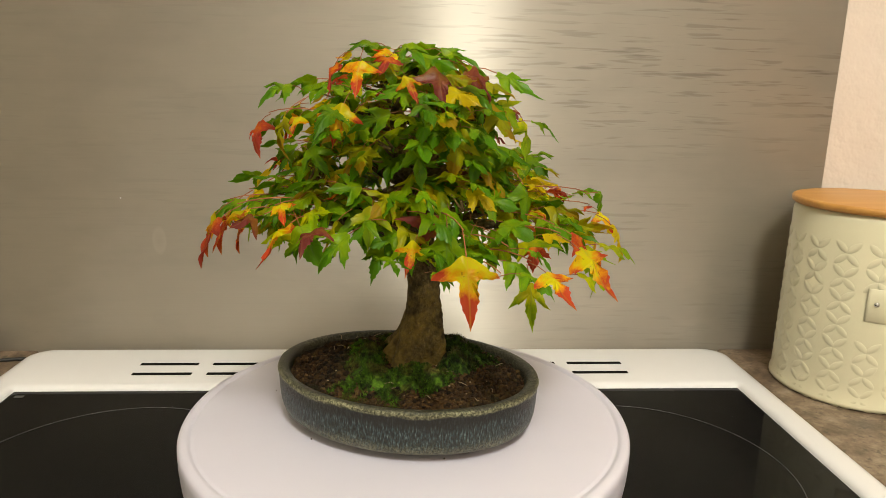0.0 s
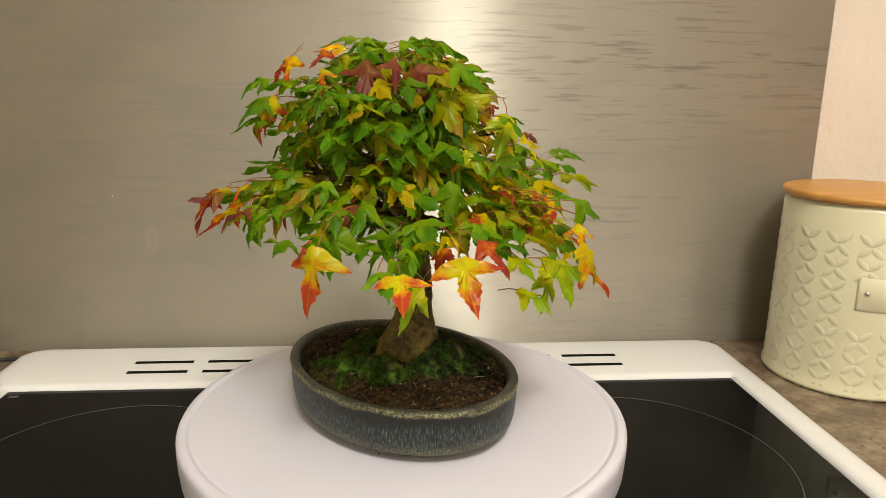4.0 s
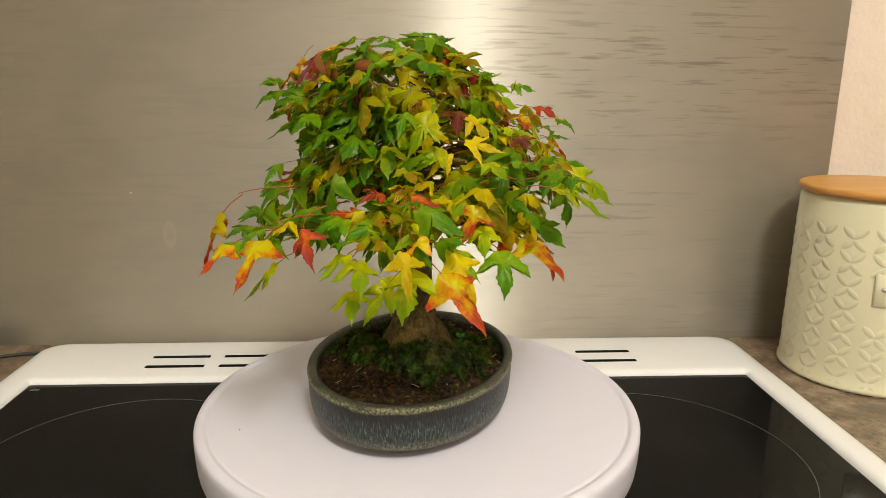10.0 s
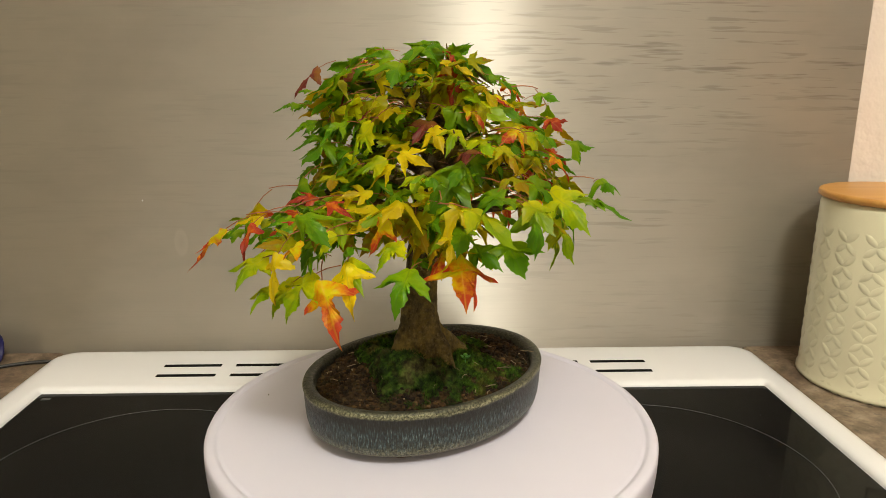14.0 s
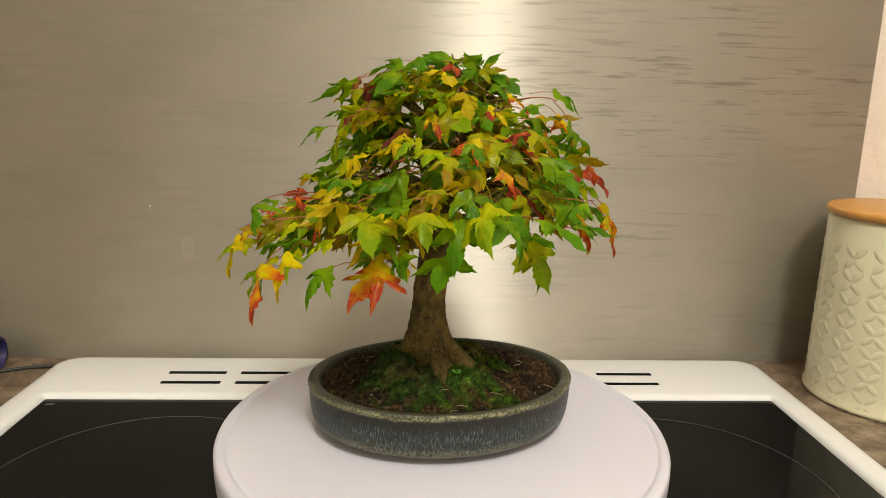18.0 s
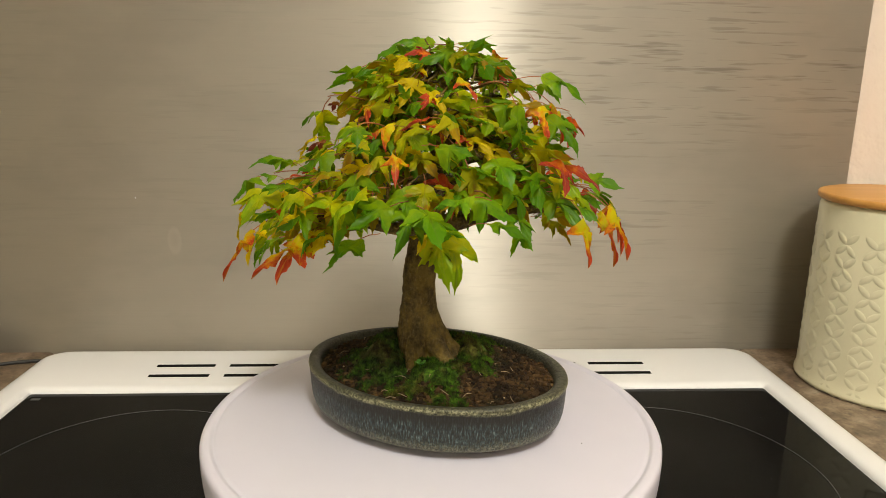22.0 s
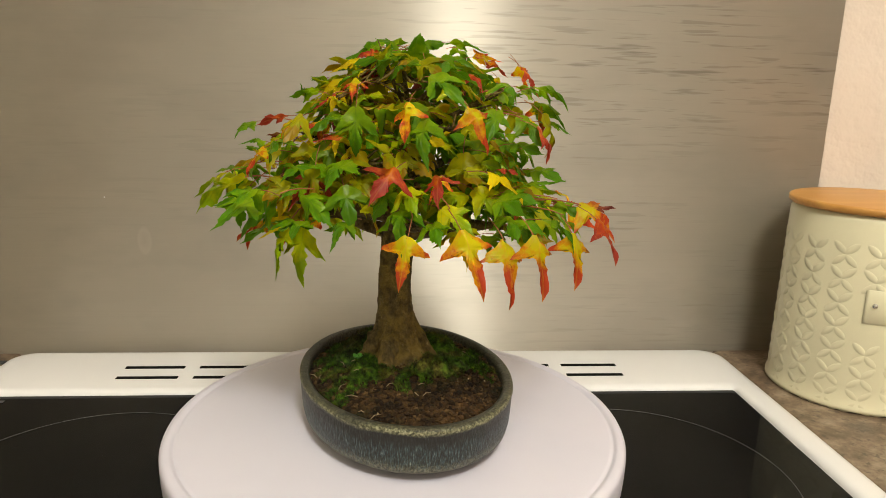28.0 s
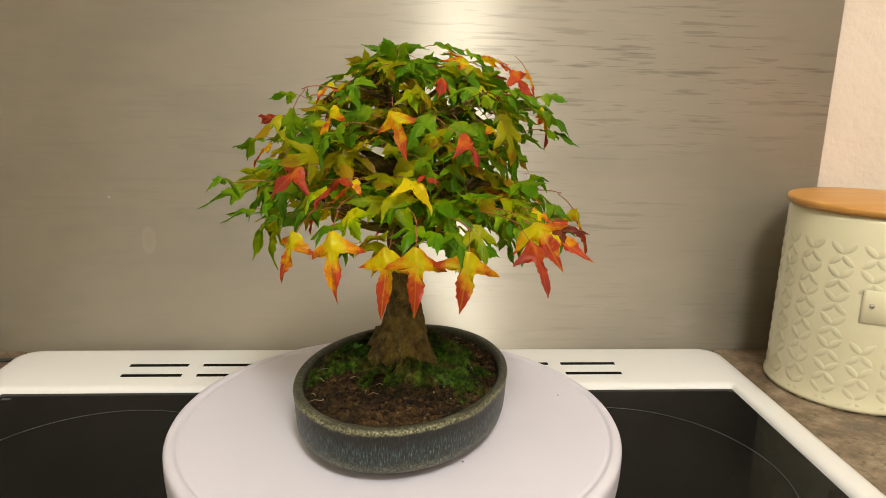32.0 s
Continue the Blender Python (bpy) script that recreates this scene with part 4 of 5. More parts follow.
        far = r / max(0.02, crown_radius(az, z))
        a = m @ Vector((0, -0.5, -0.06))
        if far > 0.92 and z < 0.225 and math.hypot(a.x, a.y) < 0.97 * r:
            # the shoot that carries a leaf at the rim of the crown
            e = Vector((a.x * 0.66, a.y * 0.66, a.z + rnd.uniform(-0.003, 0.003)))
            bm = bmesh.new()
            tube(bm, bezier(e, e + (a - e) * 0.4 + Vector((0, 0, 0.002)), e + (a - e) * 0.8 + Vector((0, 0, 0.002)), a, 4), [0.0004, 0.00036, 0.0003, 0.00028, 0.00025], 5)
            part("shoot", bm, STALK, t)

    centres = []
    GROW = {GREEN: 1.17, LIME: 1.17, OLIVE: 1.18, YELLOW: 1.17, AUTUMN: 1.10, RED: 1.06, MAROON: 1.04}
    place(236, 0.0608, 0.2330, 0.0150, 0.72, 12, -47, 33, 10, RED)
    place(301, 0.1072, 0.1469, 0.0132, 1.13, 6, -27, -3, 10, AUTUMN)
    place(314, 0.1055, 0.1519, 0.0173, 1.11, 5, -38, 3, 10, AUTUMN)
    place(195, 0.0983, 0.1574, 0.0158, 1.03, -28, -52, -13, 12, AUTUMN)
    place(93, 0.0643, 0.1613, 0.0222, 0.72, 11, -48, 20, 4, LIME)
    place(109, 0.0351, 0.2253, 0.0119, 0.72, 28, -22, 6, 12, AUTUMN)
    place(161, 0.0886, 0.1621, 0.0189, 0.72, 15, -46, 19, 12, AUTUMN)
    place(340, 0.0727, 0.1735, 0.0134, 0.72, -10, 20, -35, 5, RED)
    place(282, 0.1022, 0.1537, 0.0186, 0.97, -5, -56, 3, 11, AUTUMN)
    place(12, 0.0784, 0.1691, 0.0145, 0.96, -73, -57, -45, 10, AUTUMN)
    place(35, 0.0734, 0.1456, 0.0187, 1.13, -4, -16, 0, 11, AUTUMN)
    place(212, 0.0369, 0.2284, 0.0135, 0.72, -38, -9, -19, 6, RED)
    place(176, 0.0846, 0.1558, 0.0192, 0.72, -8, -45, -7, 13, AUTUMN)
    place(321, 0.0944, 0.1561, 0.0142, 0.72, 42, -34, 33, 12, RED)
    place(313, 0.0874, 0.1605, 0.0117, 0.72, 6, 12, 8, 6, YELLOW)
    place(143, 0.0719, 0.1896, 0.0161, 1.08, -33, -27, -27, 12, RED)
    place(225, 0.0825, 0.1720, 0.0117, 0.85, 57, -24, 22, 10, AUTUMN)
    place(52, 0.0891, 0.1777, 0.0157, 0.72, 14, -26, 3, 3, LIME)
    place(183, 0.0916, 0.1577, 0.0180, 0.81, -6, -52, -2, 12, AUTUMN)
    place(78, 0.0684, 0.1934, 0.0125, 0.72, 17, -27, 0, 13, AUTUMN)
    place(233, 0.0814, 0.1633, 0.0172, 1.02, 73, -44, 36, 6, GREEN)
    place(176, 0.0572, 0.2145, 0.0178, 0.78, 15, -45, 25, 13, AUTUMN)
    place(162, 0.0619, 0.1849, 0.0119, 0.79, -45, -23, -7, 11, AUTUMN)
    place(8, 0.0552, 0.1894, 0.0134, 0.72, -69, -20, -29, 4, YELLOW)
    place(267, 0.0626, 0.2280, 0.0121, 0.77, 28, -37, 22, 11, AUTUMN)
    place(271, 0.0718, 0.1550, 0.0121, 0.81, -15, -28, -11, 11, AUTUMN)
    place(99, 0.0613, 0.1600, 0.0223, 0.82, 17, -61, 10, 3, LIME)
    place(147, 0.0830, 0.1603, 0.0144, 0.89, -22, -58, -15, 11, AUTUMN)
    place(338, 0.1002, 0.1502, 0.0180, 0.72, 29, -3, -17, 5, LIME)
    place(358, 0.0585, 0.2082, 0.0189, 0.72, -62, -49, -43, 4, LIME)
    place(256, 0.0529, 0.1529, 0.0164, 0.72, -13, -43, -15, 4, GREEN)
    place(2, 0.0885, 0.1473, 0.0151, 0.76, 26, -43, 23, 12, YELLOW)
    place(273, 0.0357, 0.2231, 0.0112, 0.72, 21, 13, -6, 5, YELLOW)
    place(358, 0.0978, 0.1402, 0.0199, 0.84, 44, -37, 33, 11, AUTUMN)
    place(73, 0.0552, 0.2049, 0.0133, 0.94, -80, -4, -28, 6, AUTUMN)
    place(62, 0.0749, 0.1727, 0.0200, 0.72, -10, -53, -10, 5, GREEN)
    place(246, 0.0724, 0.2159, 0.0153, 0.87, -13, -58, -22, 12, AUTUMN)
    place(19, 0.0799, 0.1481, 0.0185, 1.07, -16, -18, 1, 5, GREEN)
    place(78, 0.0753, 0.1729, 0.0165, 1.02, -39, -19, -26, 6, GREEN)
    place(79, 0.0637, 0.1786, 0.0176, 1.08, 43, -30, 21, 4, GREEN)
    place(310, 0.0407, 0.2318, 0.0199, 0.96, 9, -48, 24, 13, MAROON)
    place(159, 0.0668, 0.1862, 0.0187, 0.72, -27, -4, 19, 13, RED)
    place(51, 0.0483, 0.2000, 0.0154, 0.72, -4, -1, -17, 4, LIME)
    place(12, 0.0612, 0.1955, 0.0143, 0.77, 62, -13, 41, 6, YELLOW)
    place(217, 0.0714, 0.2110, 0.0174, 0.72, 7, -48, 23, 5, OLIVE)
    place(330, 0.0473, 0.2310, 0.0201, 0.72, 2, -25, 27, 6, GREEN)
    place(250, 0.0799, 0.1618, 0.0177, 0.72, -32, -27, -32, 5, GREEN)
    place(306, 0.0896, 0.1400, 0.0175, 0.72, -39, -46, -11, 6, LIME)
    place(201, 0.0671, 0.1788, 0.0162, 0.74, 35, 9, -8, 6, GREEN)
    place(193, 0.0841, 0.1666, 0.0181, 0.72, 15, -3, -23, 5, GREEN)
    place(214, 0.0667, 0.2234, 0.0161, 0.72, 19, 3, -18, 5, GREEN)
    place(349, 0.1060, 0.1532, 0.0134, 0.72, 16, -46, 10, 13, YELLOW)
    place(352, 0.0984, 0.1723, 0.0190, 0.72, 60, -11, 44, 6, GREEN)
    place(354, 0.1005, 0.1586, 0.0122, 0.72, -57, -27, -4, 11, AUTUMN)
    place(225, 0.0783, 0.1598, 0.0162, 0.72, 16, -9, -11, 5, LIME)
    place(347, 0.0624, 0.2082, 0.0137, 0.78, -2, -8, -6, 4, GREEN)
    place(275, 0.0707, 0.1701, 0.0166, 0.82, 40, -13, -11, 5, GREEN)
    place(281, 0.0782, 0.1626, 0.0198, 0.76, -14, -49, -5, 6, GREEN)
    place(235, 0.0680, 0.1821, 0.0160, 0.80, -43, 0, 9, 3, GREEN)
    place(48, 0.0788, 0.1817, 0.0158, 0.72, -83, -17, -20, 5, GREEN)
    place(48, 0.0866, 0.1788, 0.0156, 0.72, -65, 11, -12, 5, GREEN)
    place(320, 0.0685, 0.1803, 0.0179, 0.72, -18, -52, -11, 6, GREEN)
    place(243, 0.0701, 0.2154, 0.0187, 0.72, 10, -13, -26, 5, GREEN)
    place(243, 0.0742, 0.2063, 0.0155, 0.72, 5, -4, -14, 4, GREEN)
    place(317, 0.0463, 0.2262, 0.0138, 0.82, 22, 1, 1, 6, OLIVE)
    place(335, 0.0916, 0.1348, 0.0161, 0.72, 20, -3, -8, 5, LIME)
    place(59, 0.0621, 0.1541, 0.0184, 1.11, -15, -19, 2, 3, GREEN)
    place(69, 0.0766, 0.1785, 0.0233, 0.72, -15, -14, 22, 5, LIME)
    place(89, 0.0774, 0.1725, 0.0222, 0.72, 23, -10, -20, 3, GREEN)
    place(102, 0.0858, 0.1792, 0.0157, 0.73, -70, -1, -4, 2, GREEN)
    place(89, 0.0616, 0.2087, 0.0135, 0.79, -48, -10, 6, 1, RED)
    place(93, 0.0703, 0.1979, 0.0154, 0.72, 53, -7, 40, 1, GREEN)
    place(20, 0.0653, 0.1863, 0.0137, 0.72, 3, -7, -3, 3, LIME)
    place(297, 0.0992, 0.1485, 0.0164, 0.72, 19, 3, -17, 5, GREEN)
    place(350, 0.0782, 0.1741, 0.0121, 0.72, 84, -13, 42, 11, RED)
    place(333, 0.0728, 0.1643, 0.0133, 0.72, -68, 5, -48, 1, AUTUMN)
    place(32, 0.0734, 0.1616, 0.0138, 0.72, 0, -11, -19, 4, YELLOW)
    place(154, 0.0588, 0.2083, 0.0205, 0.72, -20, -13, 22, 5, GREEN)
    place(158, 0.0543, 0.2269, 0.0194, 0.72, 11, -6, 37, 4, GREEN)
    place(25, 0.0246, 0.2269, 0.0151, 0.80, -6, -4, 14, 2, LIME)
    place(143, 0.0179, 0.2368, 0.0153, 0.72, -50, -11, -3, 3, GREEN)
    place(36, 0.0731, 0.1488, 0.0171, 0.72, 18, -28, -14, 13, AUTUMN)
    place(84, 0.0656, 0.1709, 0.0197, 0.72, -1, -28, -25, 3, GREEN)
    place(35, 0.0881, 0.1761, 0.0227, 0.72, 41, -15, -12, 3, LIME)
    place(127, 0.0615, 0.2138, 0.0178, 0.82, 12, -63, 1, 5, GREEN)
    place(192, 0.0587, 0.2131, 0.0159, 0.72, -58, -24, -24, 5, GREEN)
    place(201, 0.0653, 0.2108, 0.0158, 0.72, -14, -27, 0, 4, GREEN)
    place(173, 0.0613, 0.1768, 0.0155, 0.72, -72, 4, -46, 2, LIME)
    place(175, 0.0639, 0.1793, 0.0161, 0.80, 37, -30, 27, 3, LIME)
    place(215, 0.0636, 0.2095, 0.0119, 0.79, 35, -35, 1, 10, AUTUMN)
    place(110, 0.0746, 0.1657, 0.0156, 0.72, 33, -2, -8, 1, GREEN)
    place(223, 0.0938, 0.1673, 0.0152, 0.72, 24, -3, -21, 1, MAROON)
    place(230, 0.0839, 0.1639, 0.0218, 0.72, 10, -24, 29, 10, AUTUMN)
    place(249, 0.0636, 0.2340, 0.0129, 1.10, 4, -61, -6, 10, AUTUMN)
    place(187, 0.0079, 0.2031, 0.0191, 1.08, 54, -36, 1, 4, OLIVE)
    place(219, 0.0617, 0.1942, 0.0155, 0.88, 79, -16, 36, 3, GREEN)
    place(328, 0.0356, 0.2050, 0.0171, 0.87, -14, -65, 14, 3, GREEN)
    place(244, 0.0528, 0.1675, 0.0157, 0.72, -11, 4, -29, 3, GREEN)
    place(256, 0.0413, 0.1709, 0.0152, 1.23, 12, -8, 4, 3, LIME)
    place(283, 0.0479, 0.2316, 0.0202, 1.10, 5, -45, -11, 11, MAROON)
    place(288, 0.0427, 0.2243, 0.0157, 0.72, 32, -30, 13, 4, GREEN)
    place(308, 0.0395, 0.2207, 0.0156, 0.79, 11, -23, 6, 4, GREEN)
    place(288, 0.0554, 0.2068, 0.0160, 0.84, -9, -12, -24, 4, GREEN)
    place(315, 0.0438, 0.2069, 0.0153, 0.89, -27, -3, -29, 3, GREEN)
    place(308, 0.0504, 0.1919, 0.0164, 0.72, 3, -29, 0, 6, OLIVE)
    place(24, 0.0352, 0.2082, 0.0147, 1.16, -33, -28, -12, 10, MAROON)
    place(4, 0.0558, 0.1916, 0.0159, 0.72, -54, -16, -37, 3, LIME)
    place(35, 0.0366, 0.2144, 0.0179, 0.72, 57, -20, 43, 6, GREEN)
    place(26, 0.0417, 0.2055, 0.0136, 0.72, 14, -18, 10, 5, YELLOW)
    place(38, 0.0602, 0.1885, 0.0263, 0.72, -61, -38, -39, 5, GREEN)
    place(70, 0.0046, 0.2420, 0.0223, 0.72, -82, -3, -41, 3, GREEN)
    place(9, 0.0192, 0.2306, 0.0129, 0.72, 32, -7, -4, 1, YELLOW)
    place(46, 0.0418, 0.2148, 0.0134, 0.72, 31, -14, 17, 5, AUTUMN)
    place(88, 0.0322, 0.2006, 0.0158, 0.89, -6, -2, 8, 6, GREEN)
    place(2, 0.0173, 0.2418, 0.0163, 0.72, 56, 2, -6, 6, GREEN)
    place(89, 0.0352, 0.2177, 0.0119, 0.72, -20, -21, -26, 10, RED)
    place(161, 0.0432, 0.2120, 0.0158, 0.87, -88, 7, -49, 5, GREEN)
    place(94, 0.0425, 0.2057, 0.0130, 0.84, -21, -3, -30, 1, AUTUMN)
    place(78, 0.0533, 0.2021, 0.0151, 0.98, 41, -5, 25, 4, LIME)
    place(144, 0.0485, 0.1992, 0.0156, 0.72, 12, 5, 16, 6, LIME)
    place(122, 0.0626, 0.1803, 0.0162, 1.05, 37, -38, 18, 4, GREEN)
    place(160, 0.0669, 0.1722, 0.0162, 0.72, 26, -15, 29, 4, LIME)
    place(220, 0.0368, 0.2246, 0.0138, 0.83, -58, 3, -37, 5, GREEN)
    place(228, 0.0369, 0.1953, 0.0168, 1.13, -34, 3, -4, 5, OLIVE)
    place(211, 0.1011, 0.1636, 0.0193, 0.72, -2, -44, 15, 12, RED)
    place(204, 0.0743, 0.1667, 0.0161, 0.81, -2, -32, 11, 3, LIME)
    place(188, 0.0583, 0.1942, 0.0154, 0.74, 21, -19, -19, 4, GREEN)
    place(188, 0.0633, 0.1871, 0.0106, 0.82, 26, 12, -22, 5, RED)
    place(353, 0.0519, 0.2132, 0.0064, 0.99, -43, -36, 3, 1, MAROON)
    place(351, 0.0602, 0.1891, 0.0131, 1.19, -29, -13, 14, 5, GREEN)
    place(345, 0.0916, 0.1666, 0.0046, 1.30, -34, 4, 11, 1, RED)
    place(273, 0.0723, 0.2207, 0.0083, 0.89, 34, 13, -16, 5, GREEN)
    place(273, 0.0698, 0.2166, 0.0138, 0.73, 23, -9, -19, 5, GREEN)
    place(272, 0.0620, 0.2012, 0.0149, 0.72, 18, -15, -21, 3, GREEN)
    place(271, 0.0579, 0.1983, 0.0161, 0.72, 36, -59, -7, 3, GREEN)
    place(273, 0.0714, 0.1799, 0.0115, 0.89, 32, -22, -11, 3, GREEN)
    place(275, 0.0809, 0.1572, 0.0117, 1.07, 27, 3, -17, 4, GREEN)
    place(276, 0.0897, 0.1490, 0.0105, 0.94, 29, -1, -14, 3, GREEN)
    place(77, 0.0476, 0.2162, 0.0063, 0.79, -48, 46, -150, 3, GREEN)
    place(76, 0.0591, 0.1800, 0.0119, 1.30, -80, -42, -21, 6, GREEN)
    place(45, 0.0384, 0.2262, 0.0076, 1.01, -32, 0, 16, 2, GREEN)
    place(40, 0.0637, 0.1970, 0.0092, 1.12, -32, -14, 12, 4, MAROON)
    place(37, 0.0783, 0.1877, 0.0100, 0.75, -30, 14, 20, 4, GREEN)
    place(298, 0.0577, 0.2324, 0.0161, 0.72, 10, -36, -24, 11, MAROON)
    place(297, 0.0680, 0.2147, 0.0116, 0.72, 26, -1, -19, 4, GREEN)
    place(297, 0.0600, 0.2063, 0.0145, 0.87, 21, -14, -19, 4, GREEN)
    place(295, 0.0577, 0.1921, 0.0112, 0.90, 28, -12, -15, 3, GREEN)
    place(296, 0.0608, 0.1821, 0.0103, 0.99, 33, -13, -11, 3, GREEN)
    place(302, 0.0925, 0.1568, 0.0135, 0.72, 25, -6, -16, 4, GREEN)
    place(106, 0.0290, 0.2293, 0.0112, 0.91, -26, -17, 18, 2, GREEN)
    place(100, 0.0520, 0.2197, 0.0110, 0.80, -28, 5, 20, 4, GREEN)
    place(347, 0.0698, 0.1850, 0.0093, 1.09, 37, -17, -7, 3, OLIVE)
    place(350, 0.0881, 0.1730, 0.0084, 0.72, 30, 14, -19, 2, GREEN)
    place(148, 0.0553, 0.2155, 0.0164, 0.72, -22, -47, 16, 12, AUTUMN)
    place(146, 0.0634, 0.1732, 0.0216, 0.72, -14, -10, 23, 4, GREEN)
    place(152, 0.0470, 0.1522, 0.0113, 0.81, -31, -17, 12, 2, GREEN)
    place(24, 0.0776, 0.1872, 0.0141, 0.72, 22, 12, -26, 5, GREEN)
    place(18, 0.0585, 0.1481, 0.0099, 1.02, 52, -18, 4, 6, GREEN)
    place(178, 0.0766, 0.1770, 0.0158, 0.72, -14, -1, 26, 3, GREEN)
    place(65, 0.0711, 0.2045, 0.0109, 0.87, 33, -11, -11, 5, GREEN)
    place(64, 0.0662, 0.1951, 0.0106, 0.78, 28, 12, -21, 4, GREEN)
    place(221, 0.0788, 0.1661, 0.0153, 0.72, -16, -2, 23, 3, GREEN)
    place(97, 0.0583, 0.2091, 0.0152, 0.72, 26, -17, -16, 6, OLIVE)
    place(97, 0.0590, 0.1869, 0.0125, 0.72, 22, -6, -20, 2, GREEN)
    place(96, 0.0480, 0.1825, 0.0211, 0.76, 17, -17, -20, 12, RED)
    place(258, 0.0715, 0.2214, 0.0108, 0.80, -28, 6, 20, 4, GREEN)
    place(257, 0.0773, 0.1682, 0.0130, 0.78, -32, -6, 12, 6, GREEN)
    place(258, 0.0499, 0.2365, 0.0116, 1.00, -7, -28, -12, 10, RED)
    place(259, 0.0414, 0.2382, 0.0133, 0.72, -25, 2, -37, 3, AUTUMN)
    place(224, 0.0245, 0.2442, 0.0156, 0.72, 6, -3, -22, 3, GREEN)
    place(275, 0.0415, 0.2372, 0.0158, 0.72, 44, -9, 42, 2, GREEN)
    place(263, 0.0327, 0.2424, 0.0155, 0.72, 31, -7, 28, 4, GREEN)
    place(236, 0.0589, 0.2239, 0.0155, 0.72, 4, -8, -17, 3, GREEN)
    place(270, 0.0601, 0.2223, 0.0162, 0.72, -53, 0, -48, 4, GREEN)
    place(261, 0.0632, 0.2126, 0.0167, 0.72, -66, -14, -49, 3, GREEN)
    place(243, 0.0462, 0.1961, 0.0158, 0.88, -5, -20, -17, 3, OLIVE)
    place(268, 0.0566, 0.2113, 0.0131, 0.72, -16, -4, -20, 3, LIME)
    place(278, 0.0533, 0.2088, 0.0155, 0.85, -18, -6, -14, 5, GREEN)
    place(281, 0.0518, 0.2063, 0.0156, 0.72, -13, -3, -7, 6, GREEN)
    place(293, 0.0549, 0.2053, 0.0197, 0.72, -40, -61, -20, 5, OLIVE)
    place(298, 0.0544, 0.2141, 0.0158, 0.72, -66, 19, -58, 4, GREEN)
    place(248, 0.0563, 0.1683, 0.0143, 0.72, 34, -4, 21, 3, GREEN)
    place(272, 0.0480, 0.1737, 0.0155, 0.88, 3, 6, 7, 6, LIME)
    place(284, 0.0625, 0.1643, 0.0209, 0.72, -99, 12, -53, 2, MAROON)
    place(286, 0.0615, 0.1705, 0.0164, 0.82, -11, -23, -1, 6, GREEN)
    place(276, 0.0693, 0.1505, 0.0157, 0.72, -20, 12, -22, 6, LIME)
    place(231, 0.0573, 0.1806, 0.0144, 0.78, 60, 0, 35, 3, GREEN)
    place(227, 0.0639, 0.1742, 0.0160, 0.85, 18, 12, -13, 6, LIME)
    place(230, 0.0693, 0.1687, 0.0152, 0.73, 44, -11, 18, 3, LIME)
    place(229, 0.0521, 0.1853, 0.0146, 0.79, 32, -4, 8, 4, OLIVE)
    place(298, 0.0297, 0.2412, 0.0151, 0.72, 43, -11, 31, 2, GREEN)
    place(335, 0.0245, 0.2367, 0.0131, 0.72, -36, 21, -49, 4, GREEN)
    place(285, 0.0462, 0.2280, 0.0152, 0.72, 66, 0, 46, 1, OLIVE)
    place(320, 0.0380, 0.2195, 0.0164, 0.84, 34, -3, 36, 6, OLIVE)
    place(294, 0.0492, 0.2080, 0.0160, 0.84, 37, -23, 20, 5, GREEN)
    place(317, 0.0436, 0.2030, 0.0161, 0.72, -30, -1, -30, 6, GREEN)
    place(331, 0.0390, 0.2093, 0.0155, 0.88, -27, -9, -17, 5, GREEN)
    place(315, 0.0449, 0.1940, 0.0158, 0.72, -22, -21, -18, 4, LIME)
    place(323, 0.0484, 0.1918, 0.0166, 0.83, 12, -31, 14, 6, GREEN)
    place(314, 0.0497, 0.1841, 0.0154, 0.73, 1, -12, 0, 4, OLIVE)
    place(303, 0.0591, 0.1736, 0.0156, 0.85, 40, 1, 34, 4, GREEN)
    place(307, 0.0700, 0.1641, 0.0153, 1.13, 12, -10, 7, 3, GREEN)
    place(303, 0.0725, 0.1607, 0.0154, 0.72, -2, -10, -9, 3, GREEN)
    place(297, 0.0575, 0.1783, 0.0136, 0.83, 39, -20, 24, 4, YELLOW)
    place(328, 0.0759, 0.1626, 0.0153, 0.98, -29, -6, -20, 3, GREEN)
    place(299, 0.0849, 0.1505, 0.0160, 0.79, 22, -4, 12, 6, GREEN)
    place(333, 0.0905, 0.1506, 0.0164, 0.72, -9, -17, 3, 6, LIME)
    place(331, 0.0814, 0.1549, 0.0151, 0.72, 6, 9, 22, 2, GREEN)
    place(335, 0.0333, 0.2278, 0.0155, 0.72, 83, -18, 50, 6, YELLOW)
    place(353, 0.0400, 0.2176, 0.0188, 0.72, -67, -3, -50, 6, OLIVE)
    place(347, 0.0499, 0.1871, 0.0139, 0.72, 1, -10, -2, 3, LIME)
    place(348, 0.0598, 0.1755, 0.0129, 0.86, -12, 1, -17, 3, YELLOW)
    place(358, 0.0589, 0.1767, 0.0130, 0.72, -33, 5, -34, 2, YELLOW)
    place(343, 0.0658, 0.1674, 0.0154, 0.72, -31, 11, -44, 1, GREEN)
    place(337, 0.0724, 0.1669, 0.0156, 0.72, 21, 6, 14, 6, OLIVE)
    place(341, 0.0794, 0.1610, 0.0160, 0.72, -35, -2, -38, 3, GREEN)
    place(339, 0.0843, 0.1581, 0.0161, 0.72, -1, -5, -11, 6, OLIVE)
    place(345, 0.0933, 0.1400, 0.0169, 0.72, -41, -41, -33, 3, LIME)
    place(358, 0.0784, 0.1549, 0.0153, 0.72, 30, 7, 37, 1, GREEN)
    place(350, 0.0840, 0.1525, 0.0155, 0.72, 20, 8, 24, 5, GREEN)
